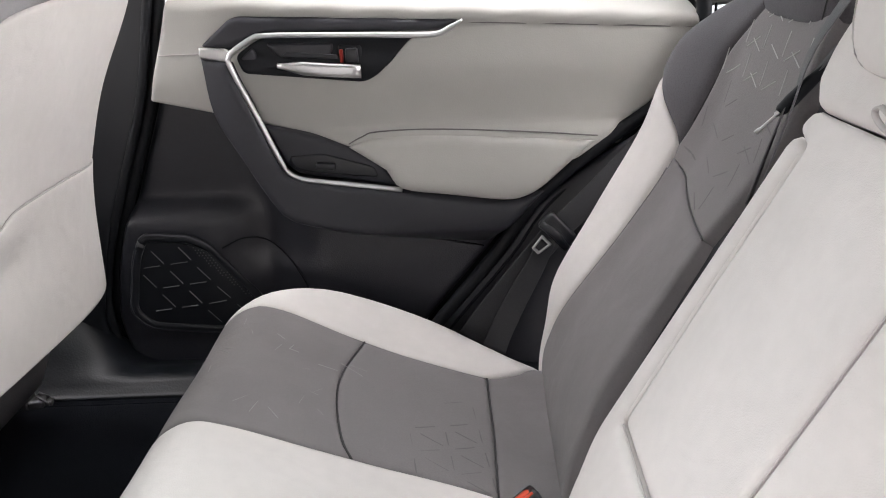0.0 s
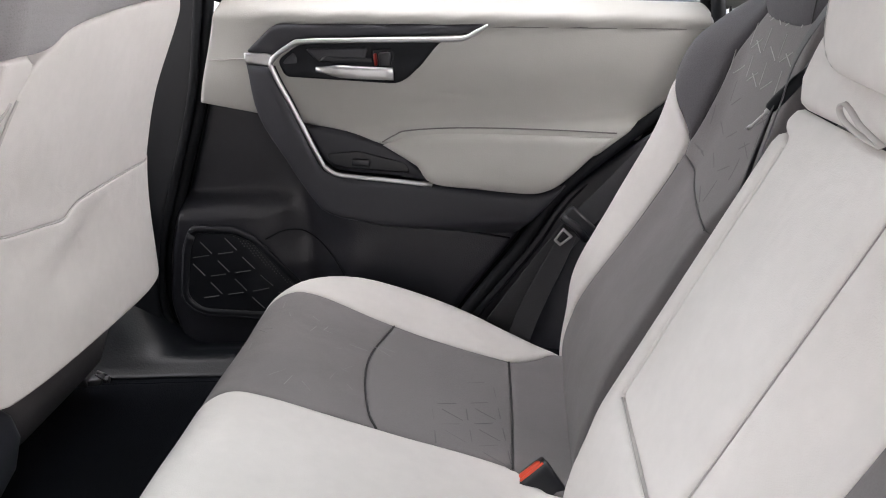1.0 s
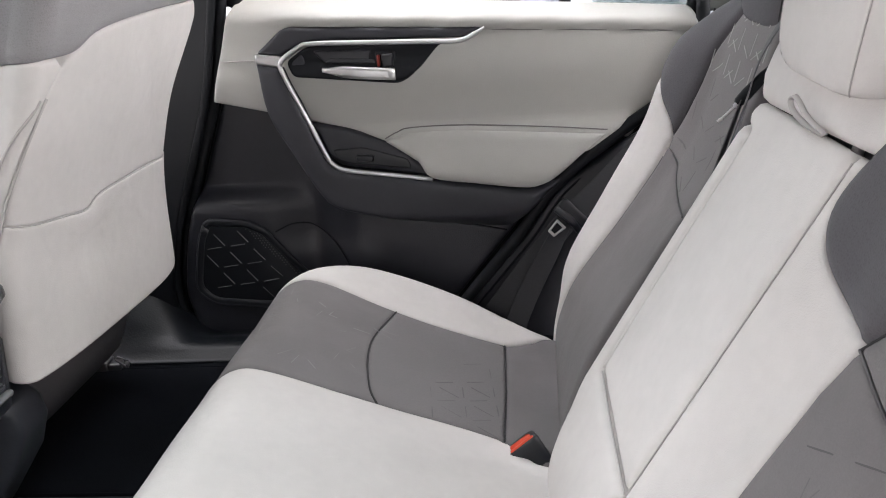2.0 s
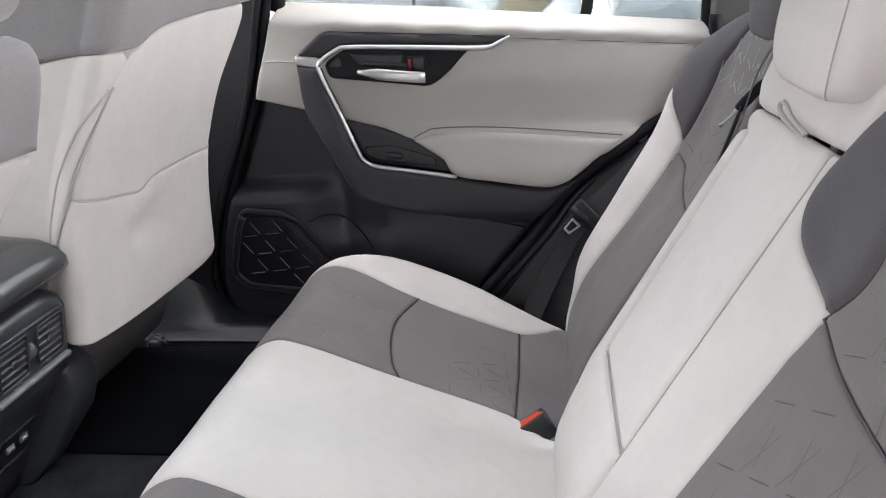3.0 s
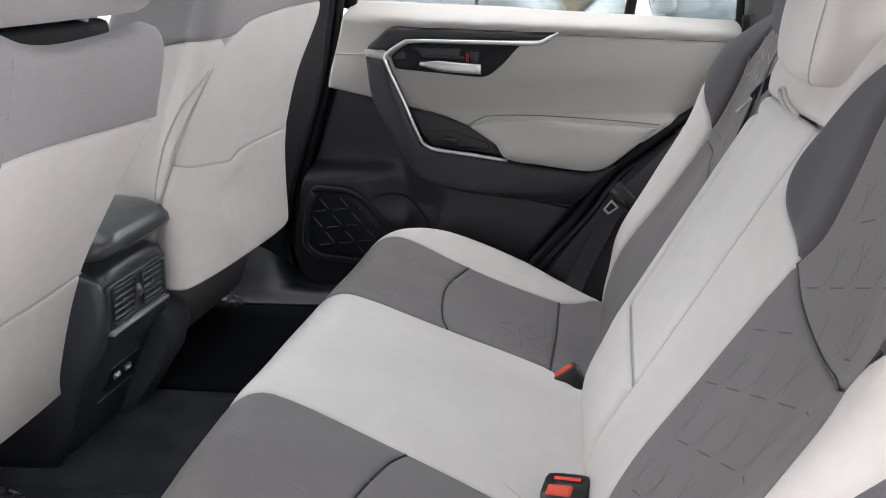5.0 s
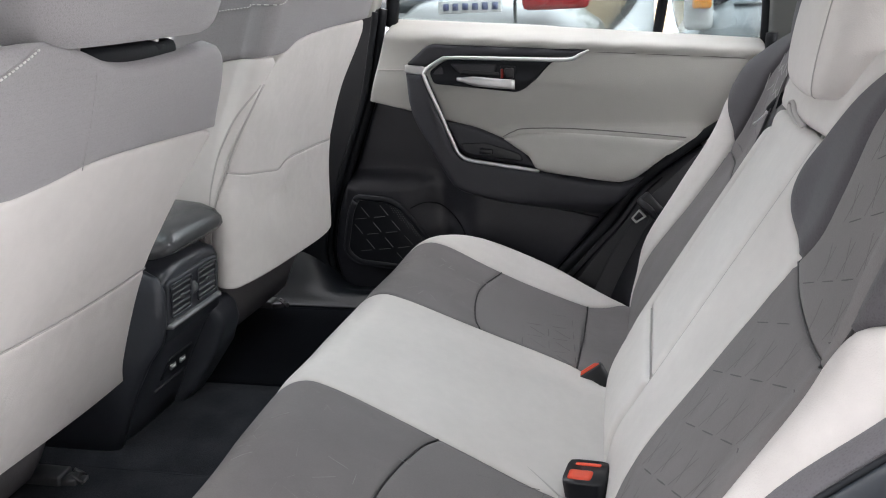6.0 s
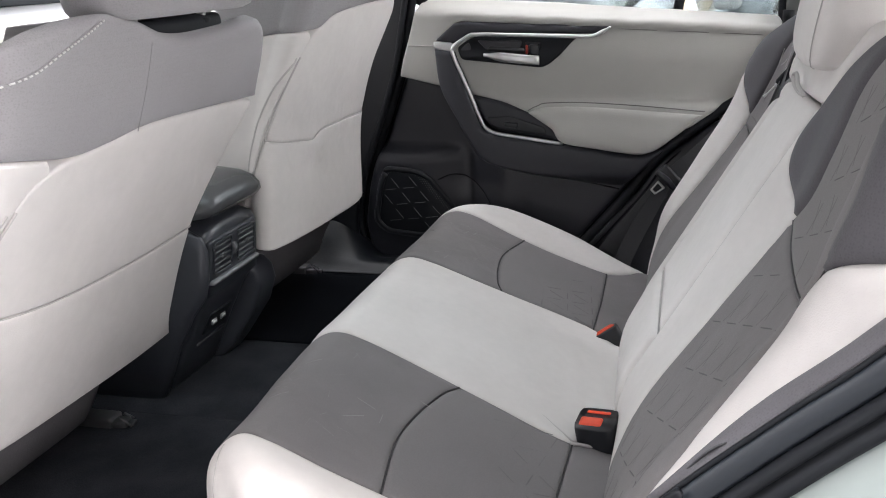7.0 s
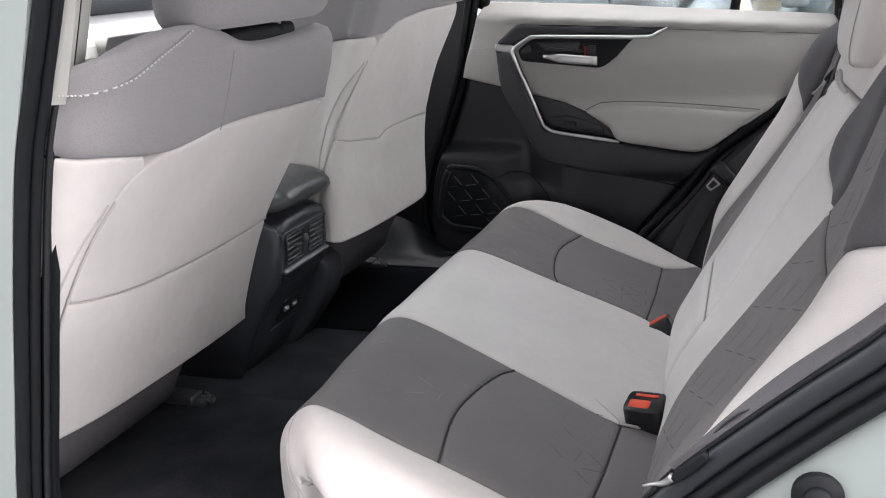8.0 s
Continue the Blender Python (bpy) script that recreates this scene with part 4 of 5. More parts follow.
def backrest(s, label):
    ob = thing("rear_backrest", (0.75, s * 0.4, 0.172), label, "car seat", "rear backrests")
    inner = 0.175 if s > 0 else 0.240
    wing_in = cr([(0.264, 0.570), (0.310, 0.625), (0.320, 0.69), (0.322, 0.74), (0.34, 0.80)], 5)
    b_out, u_line, wing_line, edge = (FAR_OUT, FAR_U, FAR_WING_LINE, FAR_EDGE) if s > 0 else (B_OUT, U_LINE, WING, B_EDGE)
    foot = FAR_PAD_FOOT[1:] if s > 0 else B_FOOT[1:]
    split = foot[-1].y - 0.006
    low = mirror([p for p in b_out if p.y < u_line[0].y - 0.001], s) + mirror(u_line, s) + (mirror([(0.293, 0.492), (0.288, 0.46), (0.272, 0.40), (0.245, 0.30), (0.215, 0.17)], s) if s > 0 else mirror([(0.256, 0.53), (0.264, 0.47), (0.272, 0.42), (0.282, 0.36), (0.292, 0.31), (0.298, 0.25), (0.29, 0.17)], s))
    patch("lower_panel", low, back, DARK_CLOTH, ob, 0.012, 0.006, 0.010, 0.03, flip=-1, label="dark grey embossed cloth panel")
    up = mirror(u_line[::-1], s) + mirror(wing_line, s) + (mirror([(0.26, 0.80), (0.235, 0.71), (0.245, 0.64), (0.285, 0.56)], s) if s > 0 else mirror(wing_in[::-1], s))
    patch("upper_panel", up, back, KNIT_CLOTH, ob, 0.012, 0.006, 0.010, 0.03, flip=-1, label="dark grey embossed cloth panel")
    patch("bolster", mirror(b_out, s) + mirror(foot, s) + mirror([p for p in edge if p.y < split][::-1], s), back, LIGHT_CLOTH, ob, 0.010, 0.008, 0.014, 0.06, flip=-1, label="pale grey cloth side bolster")
    patch("shoulder_pad", mirror(wing_line, s) + mirror([p for p in edge if p.y > split + 0.012][::-1], s) + mirror(foot[::-1], s), back, PAD_CLOTH, ob, 0.010, 0.010, 0.016, 0.06, flip=-1, label="dark grey cloth shoulder pad")
    seam(mirror(u_line[3:], s), back, ob, flip=-1, h=0.0022, r=0.0013, mat=EMBOSS)
    seam(mirror(b_out[:-3], s), back, ob, flip=-1, h=0.001, mat=SEAM_MID)
    seam(mirror(wing_line[4:], s), back, ob, flip=-1, h=0.001)
    if s < 0:
        for kinds, mat, w in ((0, EMBOSS, 0.0022), (1, STROKE_SOFT, 0.0018)):
            st = lattice(s, inside_of(low), 8, 7, 0.20, 0.16)[kinds]
            st += lattice(s, inside_of(up), 6, 7, 0.24, 0.470)[kinds]
            tagged(piece("embossing", strokes_bm(st, back, -1, w, 0.0056 - 0.0001 * kinds, 0.0009 - 0.0006 * kinds), mat, ob), kind="stuff")
    else:
        # raised pale strokes that fade out down the panel, and a few worn dashes
        inside = inside_of(up)
        rnd = random.Random(5)
        st, faint = [], []
        for i in range(-6, 9):
            for j in range(-6, 9):
                q0 = Vector((0.36 + (i + 0.5 * j) * 0.070, 0.665 + j * 0.038))
                for k in range(3):
                    a = k * math.pi / 3 + 0.45
                    p, q = (tuple(q0 + Vector((math.cos(a) * 0.070, math.sin(a) * 0.046)) * f) for f in (0.16, 0.76))
                    if inside(*p) and inside(*q):
                        worn = rnd.random()
                        if q0.y > 0.650 and worn < 0.85:
                            st.append((p, q))
                        elif worn < 0.5:
                            faint.append((p, q))
        tagged(piece("embossing", strokes_bm(st, back, -1, 0.0019, 0.0066), PALE_STROKE, ob), kind="stuff")
        tagged(piece("embossing", strokes_bm(faint, back, -1, 0.0030, 0.0056), STROKE_SOFT, ob), kind="stuff")
    b = 0.56
    a = 0.20 if s > 0 else -0.14
    piece("shell", loft_bm([[Vector((BACK(z) + dx, s * y, z)) for dx, y in ((0.022, a), (0.022, b), (0.10, b), (0.10, a))] for z in (0.175, 0.3, 0.45, 0.6, 0.70, 0.77)]), BLACK_PLASTIC, ob)
    return ob


far_back = backrest(1, "narrow two-tone grey cloth rear backrest")
near_back = backrest(-1, "wide two-tone grey cloth rear backrest with a folded centre armrest")
wing_in = cr([(-0.264, 0.570), (-0.310, 0.625), (-0.320, 0.69), (-0.322, 0.74), (-0.34, 0.80)], 5)
inner_edge = cr([(-0.262, 0.576), (-0.215, 0.586), (-0.172, 0.612), (-0.149, 0.650), (-0.160, 0.695), (-0.20, 0.74), (-0.28, 0.80)], 5)
patch("inner_pad", wing_in + inner_edge[::-1], middle, PAD_CLOTH, near_back, 0.010, 0.012, 0.018, 0.03, flip=-1, label="dark grey cloth shoulder pad")
seam(wing_in, middle, near_back, flip=-1, h=0.001)
AR, AL = -0.130, 0.152
patch("centre_strip", [Vector((AR - 0.003, 0.17)), Vector((AR - 0.003, 0.686))] + [p for p in inner_edge[::-1] if p.y < 0.69] + mirror([(0.256, 0.53), (0.264, 0.47), (0.272, 0.42), (0.282, 0.36), (0.292, 0.31), (0.298, 0.25), (0.29, 0.17)], -1), middle, LIGHT_CLOTH, near_back, 0.010, 0.006, 0.010, 0.03, flip=-1, label="pale grey cloth panel")
patch("centre_foot", [Vector(p) for p in ((AR, 0.17), (AR, 0.352), (0.107, 0.369), (0.112, 0.50), (0.112, 0.655), (0.150, 0.660), (0.152, 0.50), (0.153, 0.36), (0.150, 0.28), (0.138, 0.22), (0.125, 0.17))], middle, LIGHT_CLOTH, near_back, 0.010, 0.010, 0.014, 0.03, flip=-1, label="pale grey cloth panel")
patch("armrest", rounded([(AR, 0.356), (AR, 0.687), (AL - 0.01, 0.687), (AL, 0.664), (0.109, 0.658), (0.109, 0.50), (0.104, 0.373)], [0.008, 0.02, 0.03, 0.01, 0.01, 0.02, 0.012]), middle, LIGHT_CLOTH, near_back, 0.010, 0.008, 0.014, 0.05, flip=-1, label="folded pale cloth centre armrest")
seam([(AR, 0.354), (0.0, 0.362), (0.104, 0.371)], middle, near_back, SEAM_LIGHT, 0.0012, 0.0035, -1)
seam([(0.1055, 0.375), (0.1105, 0.50), (0.1105, 0.65)], middle, near_back, LIGHT_CLOTH, 0.0030, 0.003, -1)
seam([(AR - 0.001, 0.345), (AR - 0.001, 0.50), (AR - 0.001, 0.68)], middle, near_back, SEAM_LIGHT, 0.0010, 0.002, -1)
patch("collar", cr([(-0.176, 0.693), (-0.05, 0.690), (0.13, 0.688)], 4) + cr([(0.152, 0.71), (0.15, 0.75), (0.13, 0.80)], 4) + cr([(-0.272, 0.80), (-0.200, 0.745)], 3), middle, LIGHT_CLOTH, near_back, 0.010, 0.012, 0.016, 0.04, flip=-1, label="pale grey cloth panel below the headrest")
loop = cr([(0.776, -0.080, 0.695), (0.770, -0.050, 0.698), (0.767, -0.018, 0.704), (0.767, -0.002, 0.712), (0.769, -0.006, 0.718), (0.771, -0.018, 0.714), (0.770, -0.048, 0.706), (0.776, -0.082, 0.696)], 5)
piece("pull_loop", ribbon_bm(loop, 0.0055, 0.0022, [(1, 0, 0.3), (1, 0, 0.3)]), SEAM_LIGHT, near_back, "pale fabric pull loop")
piece("release_bezel", turned(merged(box_bm((-0.020, -0.045, -0.005), (0.020, 0.045, 0.005), 0.004)), pose(0.845, 0.550, 0.752, 0, -12, 12)), CHROME, far_back, "chrome seat release bezel")

mid_belt = thing("seat_belt", (0.76, 0.21, 0.60), "grey centre seat belt with a black tongue in the backrest gap", "seat belt")
piece("webbing", ribbon_bm(cr([(0.835, 0.215, 0.80), (0.79, 0.205, 0.735), (0.767, 0.195, 0.67), (0.735, 0.190, 0.58), (0.69, 0.185, 0.50)], 5), 0.030, 0.0018, [(0.15, 1, 0.1), (0.5, 0.8, 0)]), BELT_GREY, mid_belt)
piece("belt_fold", ribbon_bm(cr([(0.812, 0.196, 0.738), (0.792, 0.200, 0.712), (0.772, 0.205, 0.690), (0.752, 0.200, 0.640), (0.73, 0.192, 0.58)], 5), 0.020, 0.002, [(0.3, 1, 0.2), (0.5, 0.8, 0)]), BELT_GREY, mid_belt)
piece("tongue", loft_bm([[Vector((0.804, 0.192, 0.724)).lerp(Vector((0.760, 0.202, 0.674)), f) + Vector((px * 0.75, py, -px * 0.66)) for px, py in squircle(0, 0, w, 0.006, 14, 3)] for f, w in ((0.0, 0.003), (0.12, 0.0035), (0.35, 0.006), (0.75, 0.007), (0.95, 0.006), (1.0, 0.004))]), RUBBER, mid_belt, "black plastic belt tongue")
piece("latch_plate", loft_bm([[Vector((0.764, 0.201, 0.678)).lerp(Vector((0.740, 0.212, 0.651)), f) + Vector((px * 0.75, py, -px * 0.66)) for px, py in squircle(0, 0, w, 0.0015, 10, 4)] for f, w in ((0.0, 0.003), (0.25, 0.003), (0.30, 0.0013), (0.80, 0.0013), (0.86, 0.0024), (1.0, 0.0024))]), CHROME, mid_belt, "bright metal latch plate")


def buckle(place, turn, label, across):
    ob = thing("seat_belt_buckle", place, label, "buckle", "seat belt buckles")
    ob.rotation_euler = turn
    rings = []
    wide, deep = (0.030, 0.026) if across else (0.015, 0.025)
    for z, a, b in ((-0.038, wide - 0.001, deep - 0.002), (-0.02, wide - 0.0005, deep - 0.001), (0.016, wide, deep), (0.020, wide - 0.001, deep - 0.001)):
        rings.append([Vector((px, py, z)) for px, py in squircle(0, 0, a, b, 24, 7)])
    part("housing", loft_bm(rings), SATIN_BLACK, ob)
    if across:
        key, slot = ((-0.024, -0.019, 0.012), (0.012, 0.003, 0.0225)), ((-0.018, 0.012, 0.014), (0.018, 0.018, 0.0215))
    else:
        key, slot = ((-0.010, -0.018, 0.012), (0.004, 0.018, 0.0225)), ((0.007, -0.019, 0.014), (0.0115, 0.019, 0.0225))
    part("button", box_bm(key[0], key[1], 0.005), RED, ob, "red release button")
    part("slot_frame", box_bm(slot[0], slot[1], 0.0015), RED, ob, "red slot edge")
    return ob


buckle((0.511, -0.185, 0.218), Euler([radians(a) for a in (10, -4, -10)]), "black belt buckle with a red button standing by the backrest", True)
FACE = Vector((-0.524, 0.061, 0.850)).normalized()
WIDE = (Vector((0.81, 0.346, 0.474)) - FACE * FACE.dot(Vector((0.81, 0.346, 0.474)))).normalized()
buckle((0.490, 0.196, 0.202), Matrix((WIDE.cross(FACE), WIDE, FACE)).transposed().to_euler(), "black belt buckle with a red button lying low between the seats", False)


def headrest(centre, half, mat, label, lean=0.2, post=0.05, soft=0.26):
    ob = thing("headrest", centre, label, "headrest", "headrests")
    rings = []
    for k in range(17):
        a = -math.pi / 2 + math.pi * k / 16
        q = max(0.02, abs(math.cos(a)) ** soft)
        zz = half[2] * (abs(math.sin(a)) ** 0.85) * (1 if a > 0 else -1)
        rings.append([Vector((px + lean * zz, py, zz)) for px, py in squircle(0, 0, half[0] * q, half[1] * q, 36, 3.8)])
    part("pad", loft_bm(rings), mat, ob)
    for side in (-1, 1):
        pts = []
        for k in range(13):
            a = -1.35 + 2.7 * k / 12
            zz = half[2] * (abs(math.sin(a)) ** 0.85) * (1 if a > 0 else -1)
            q = abs(math.cos(a)) ** soft
            pts.append(Vector((lean * zz - half[0] * q * 0.866, side * half[1] * q * 0.80, zz)))
        part("seam", tube_bm(pts, 0.0008, 5), SEAM_LIGHT if mat is LIGHT_CLOTH else SEAM_DARK, ob)
    for y in (-post, post):
        p = part("post", tube_bm([Vector((-lean * half[2] * 0.8, y, -half[2] + 0.02)), Vector((-lean * half[2] - 0.02, y, -half[2] - 0.07))], 0.006, 8), STEEL, ob, "chrome post")
    return ob


headrest((0.834, -0.045, 0.820), (0.062, 0.150, 0.085), LIGHT_CLOTH, "pale grey cloth headrest of the middle seat")
# The far outer headrest's shade is put in by using the darker pad cloth.
headrest((0.880, 0.365, 0.828), (0.06, 0.140, 0.085), PAD_CLOTH, "dark grey cloth headrest of the outer rear seat")
headrest((0.90, -0.42, 0.90), (0.06, 0.135, 0.075), DARK_CLOTH, "dark grey cloth headrest of the outer rear seat")

# ---- front seats ----
def front_seat(yc, half, x_of, z0, zb, zt, hem, crown, yoke_pts, edge_l, edge_r, zip_line, pocket, label, wrap_in=1.0):
    """A front seat seen from behind: pale cover with a pocket and a zip, dark upper cover, black base."""
    ob = thing("front_seat", (x_of(z0) - 0.2, yc, FLOOR_Z), label, "car seat", "front seats")

    def S(y, z):
        t = (y - yc) / half
        n = (z - z0) / (zb - z0)
        wrap = 0.040 * (1 - 0.5 * smooth01((n - 0.6) / 0.5))
        x = x_of(z) - wrap * min(abs(t), 1) ** 4 * (wrap_in if t > 0 else 0.35)
        x -= 0.035 * smooth01((z - zt + 0.05) / 0.07) ** 2
        if wrap_in == 1:
            # the pocket sags where its hem dips
            x += 0.005 * math.exp(-((y - 0.245) / 0.040) ** 2 - ((z - 0.556) / 0.022) ** 2) - 0.007 * math.exp(-((y - 0.262) / 0.045) ** 2 - ((z - 0.516) / 0.038) ** 2)
        # the side towards the car's near half folds forward round the seat's edge
        edge = 0.90 if wrap_in == 1 else 0.91
        d = max(0.0, -edge - t) * half
        if wrap_in < 1:
            a = min(d / 0.032, 1.5)
            rest = max(0.0, d - 0.048)
            return Vector((x - 0.032 * (1 - math.cos(a)) - rest, max(y, yc - edge * half) - 0.032 * math.sin(a), z))
        a = 1.50 * smooth01(d / 0.04)
        return Vector((x - d * math.sin(a), max(y, yc - edge * half - d) + d * (1 - math.cos(a)), z))

    def W(pts):
        return [Vector((yc + half * p[0], z0 + (zb - z0) * p[1])) for p in pts]
    zt_n = (zt - z0) / (zb - z0)
    L, R, Z, P = cr(W(edge_l), 5), cr(W(edge_r), 5), cr(W(zip_line), 5), cr(W(pocket), 5)
    H = cr(W(hem), 5)
    cross = min(range(len(Z)), key=lambda i: (Z[i] - P[0]).length)
    r_cross = min(range(len(R)), key=lambda i: (R[i] - P[-1]).length)
    patch("pocket_panel", Z[:cross + 1] + P[1:-1] + R[:r_cross + 1][::-1] + cr(W([edge_r[0], (0.4, 0.010), (-0.4, 0.028), zip_line[0]] if wrap_in == 1 else [edge_r[0], (0.4, -0.012), (-0.4, 0.0), zip_line[0]]), 4)[1:-1], S, LIGHT_CLOTH, ob, 0.010, 0.005, 0.005, 0.03, label="pale grey cloth map pocket", wrinkle=0.003, sink=0.0003)
    patch("back_panel", Z[cross:] + [p for p in H if p.x > Z[-1].x + 0.002][:-1] + R[r_cross:-1][::-1] + P[1:-1][::-1], S, LIGHT_CLOTH, ob, 0.010, 0.004, 0.005, 0.05, label="pale grey cloth panel", wrinkle=0.003, sink=0.0003)
    patch("side_panel", L + [p for p in H if L[-1].x + 0.002 < p.x < Z[-1].x - 0.035] + [p for p in Z[::-1] if p.x < Z[-1].x - 0.022], S, LIGHT_CLOTH, ob, 0.010, 0.005, 0.004, 0.06, label="pale grey cloth panel", sink=0.0003)
    for d in (-0.012, 0.0005):
        seam([Vector((p.x + d, p.y)) for p in Z if p.y < z0 + (zb - z0) * 0.90], S, ob, SEAM_LIGHT, 0.0019, 0.0045)
    seam(P, S, ob, SEAM_LIGHT, 0.0012, 0.003)
    top = cr(W([hem[0]]) + [Vector((yc + half * a, b)) for a, b in crown] + W([hem[-1]]), 5)
    patch("upper_cover", top + H[::-1][1:-1], S, FRONT_CLOTH, ob, 0.010, 0.008, 0.014, 0.035 if wrap_in == 1 else 0.014, label="dark grey knit upper cover")
    yoke = cr([Vector((yc + half * a, b)) for a, b in yoke_pts], 6)
    seam(yoke, S, ob, FRONT_CLOTH, 0.0010, 0.007)
    dash = resample(yoke, 0.0027, False)
    piece("stitching", merged(*[tube_bm([S(dash[i].x, dash[i].y) + normal_of(S, dash[i].x, dash[i].y) * 0.0098, S(dash[i + 1].x, dash[i + 1].y) + normal_of(S, dash[i + 1].x, dash[i + 1].y) * 0.0100], 0.0010, 5) for i in range(2, len(dash) - 1, 2)]), THREAD, ob, "pale decorative stitching")
    if wrap_in < 1:
        seam(cr(W([(-0.18, 1.02), (-0.22, 1 + (zt_n - 1) * 0.35), (-0.25, 1 + (zt_n - 1) * 0.65)]), 5), S, ob, FRONT_CLOTH, 0.0006, 0.0070)
    # foam body in front of the covers and the black base under them
    body = []
    for z in np.linspace(z0 + 0.005, zt - 0.035, 9):
        w = half * ((0.66 if wrap_in < 1 else 0.84) if z < zt - 0.08 else 0.62)
        body.append([Vector((x_of(z) - 0.085 + px, yc + py, z)) for px, py in squircle(0, 0, 0.045, w, 28, 4)])
    piece("backrest_body", loft_bm(body), DARK_CLOTH, ob)
    xb = x_of(z0)
    sec = [(z0 + 0.03, 0.0, 0.84), (z0 - 0.02, -0.02, 0.88), (z0 - 0.07, -0.05, 0.90), (z0 - 0.12, -0.07, 0.86)]
    piece("seat_base", loft_bm([[Vector((px, py, z)) for px, py in squircle(xb + dx - 0.28, yc, 0.245, half * q, 32, 6)] for z, dx, q in sec]), VALANCE, ob, "charcoal seat base valance")
    piece("seat_cushion", loft_bm([[Vector((px, py, z)) for px, py in squircle(xb - 0.38, yc, 0.24 * q, half * 0.98 * q, 32, 5)] for z, q in ((z0 - 0.03, 0.95), (z0 + 0.03, 1.0), (z0 + 0.08, 0.97), (z0 + 0.10, 0.88))]), LIGHT_CLOTH, ob)
    for dy in (-0.75, 0.90 if wrap_in == 1 else 0.75):
        ry = yc + dy * half
        piece("seat_rail", box_bm((xb - 0.52, ry - 0.018, FLOOR_Z), (-0.305, ry + 0.018, FLOOR_Z + 0.026), 0.004), STEEL_DARK, ob, "dark steel seat rail")
        cap = merged(box_bm((-0.014, -0.014, 0.0), (0.012, 0.014, 0.020), 0.004), box_bm((0.008, -0.006, 0.004), (0.022, 0.012, 0.014), 0.002),
                     tube_bm([Vector((0.004, -0.014, 0.030)), Vector((0.018, -0.010, 0.014)), Vector((0.020, -0.008, 0.0))], 0.002, 6), tube_bm([Vector((0.0, 0.012, 0.024)), Vector((0.014, 0.016, 0.012))], 0.003, 6))
        piece("rail_cap", turned(cap, pose(-0.295, ry, FLOOR_Z, 0, 0, 12)), STEEL_DARK, ob, "worn steel rail end")
    return ob


far_x = smooth_table((0.30, 0.37, 0.58, 0.79, 0.95, 1.0), (-0.125, -0.122, -0.105, -0.03, 0.03, 0.04))
near_x = smooth_table((0.25, 0.315, 0.5, 0.7, 0.80, 0.95), (-0.25, -0.22, -0.122, -0.016, 0.035, 0.09))
front_seat(0.340, 0.275, far_x, 0.37, 0.79, 0.95,
           [(-1.50, 0.950), (-1.30, 0.970), (-1.10, 0.992), (-0.90, 1.0), (-0.68, 1.003), (-0.50, 1.045), (-0.2, 1.065), (0.2, 1.078), (1.0, 1.085)],
           [(-1.52, 0.84), (-1.40, 0.90), (-1.1, 0.93), (-0.93, 0.94), (-0.70, 0.952), (-0.3, 0.93), (0.3, 0.93), (0.7, 0.95), (0.93, 0.92), (1.0, 0.87)],
           [(-1.3, 0.865), (-1.0, 0.872), (-0.88, 0.88), (-0.76, 0.905), (-0.60, 0.945)],
           [(-1.46, 0.05), (-1.50, 0.18), (-1.50, 0.45), (-1.50, 0.75), (-1.50, 0.950)],
           [(0.90, 0.0), (0.90, 0.25), (0.915, 0.50), (0.97, 0.78), (1.0, 1.085)],
           [(-1.13, 0.05), (-1.09, 0.15), (-1.04, 0.27), (-1.0, 0.40), (-0.97, 0.53), (-0.955, 0.63), (-0.922, 0.786), (-0.87, 0.88), (-0.79, 0.955), (-0.68, 1.003)],
           [(-0.968, 0.548), (-0.80, 0.522), (-0.55, 0.498), (-0.42, 0.484), (-0.34, 0.482), (-0.27, 0.496), (-0.18, 0.508), (0.05, 0.510), (0.45, 0.505), (0.915, 0.478)],
           "two-tone grey cloth passenger seat seen from behind")
front_seat(-0.425, 0.275, near_x, 0.315, 0.715, 0.885,
           [(-1.25, 1.045), (-1.10, 1.040), (-0.93, 1.028), (-0.75, 1.006), (-0.57, 0.99), (-0.35, 1.0), (-0.1, 1.02), (0.3, 1.018), (0.98, 1.0)],
           [(-1.27, 0.800), (-1.22, 0.824), (-1.09, 0.834), (-0.975, 0.841), (-0.86, 0.848), (-0.78, 0.853), (-0.67, 0.858), (-0.57, 0.860), (-0.45, 0.856), (-0.32, 0.846), (-0.20, 0.835), (-0.09, 0.827), (0.10, 0.823), (0.43, 0.827), (0.60, 0.831), (0.69, 0.832), (0.76, 0.825), (0.82, 0.807), (0.87, 0.778), (0.92, 0.745)],
           [(-1.20, 0.800), (-1.08, 0.800), (-1.0, 0.806), (-0.913, 0.816), (-0.796, 0.832), (-0.698, 0.844), (-0.60, 0.855)],
           [(-1.10, 0.075), (-1.20, 0.20), (-1.25, 0.45), (-1.25, 0.75), (-1.25, 1.045)],
           [(1.01, -0.01), (0.93, 0.07), (0.88, 0.14), (0.80, 0.30), (0.745, 0.45), (0.735, 0.58), (0.80, 0.74), (0.91, 0.92), (0.98, 1.0)],
           [(-0.88, 0.03), (-0.94, 0.25), (-0.95, 0.50), (-0.915, 0.746), (-0.845, 0.867), (-0.755, 0.946), (-0.57, 0.99)],
           [(-0.943, 0.585), (-0.80, 0.558), (-0.4545, 0.522), (0.03, 0.508), (0.45, 0.516), (0.735, 0.532)],
           "two-tone grey cloth driver's seat seen from behind", 0.15)


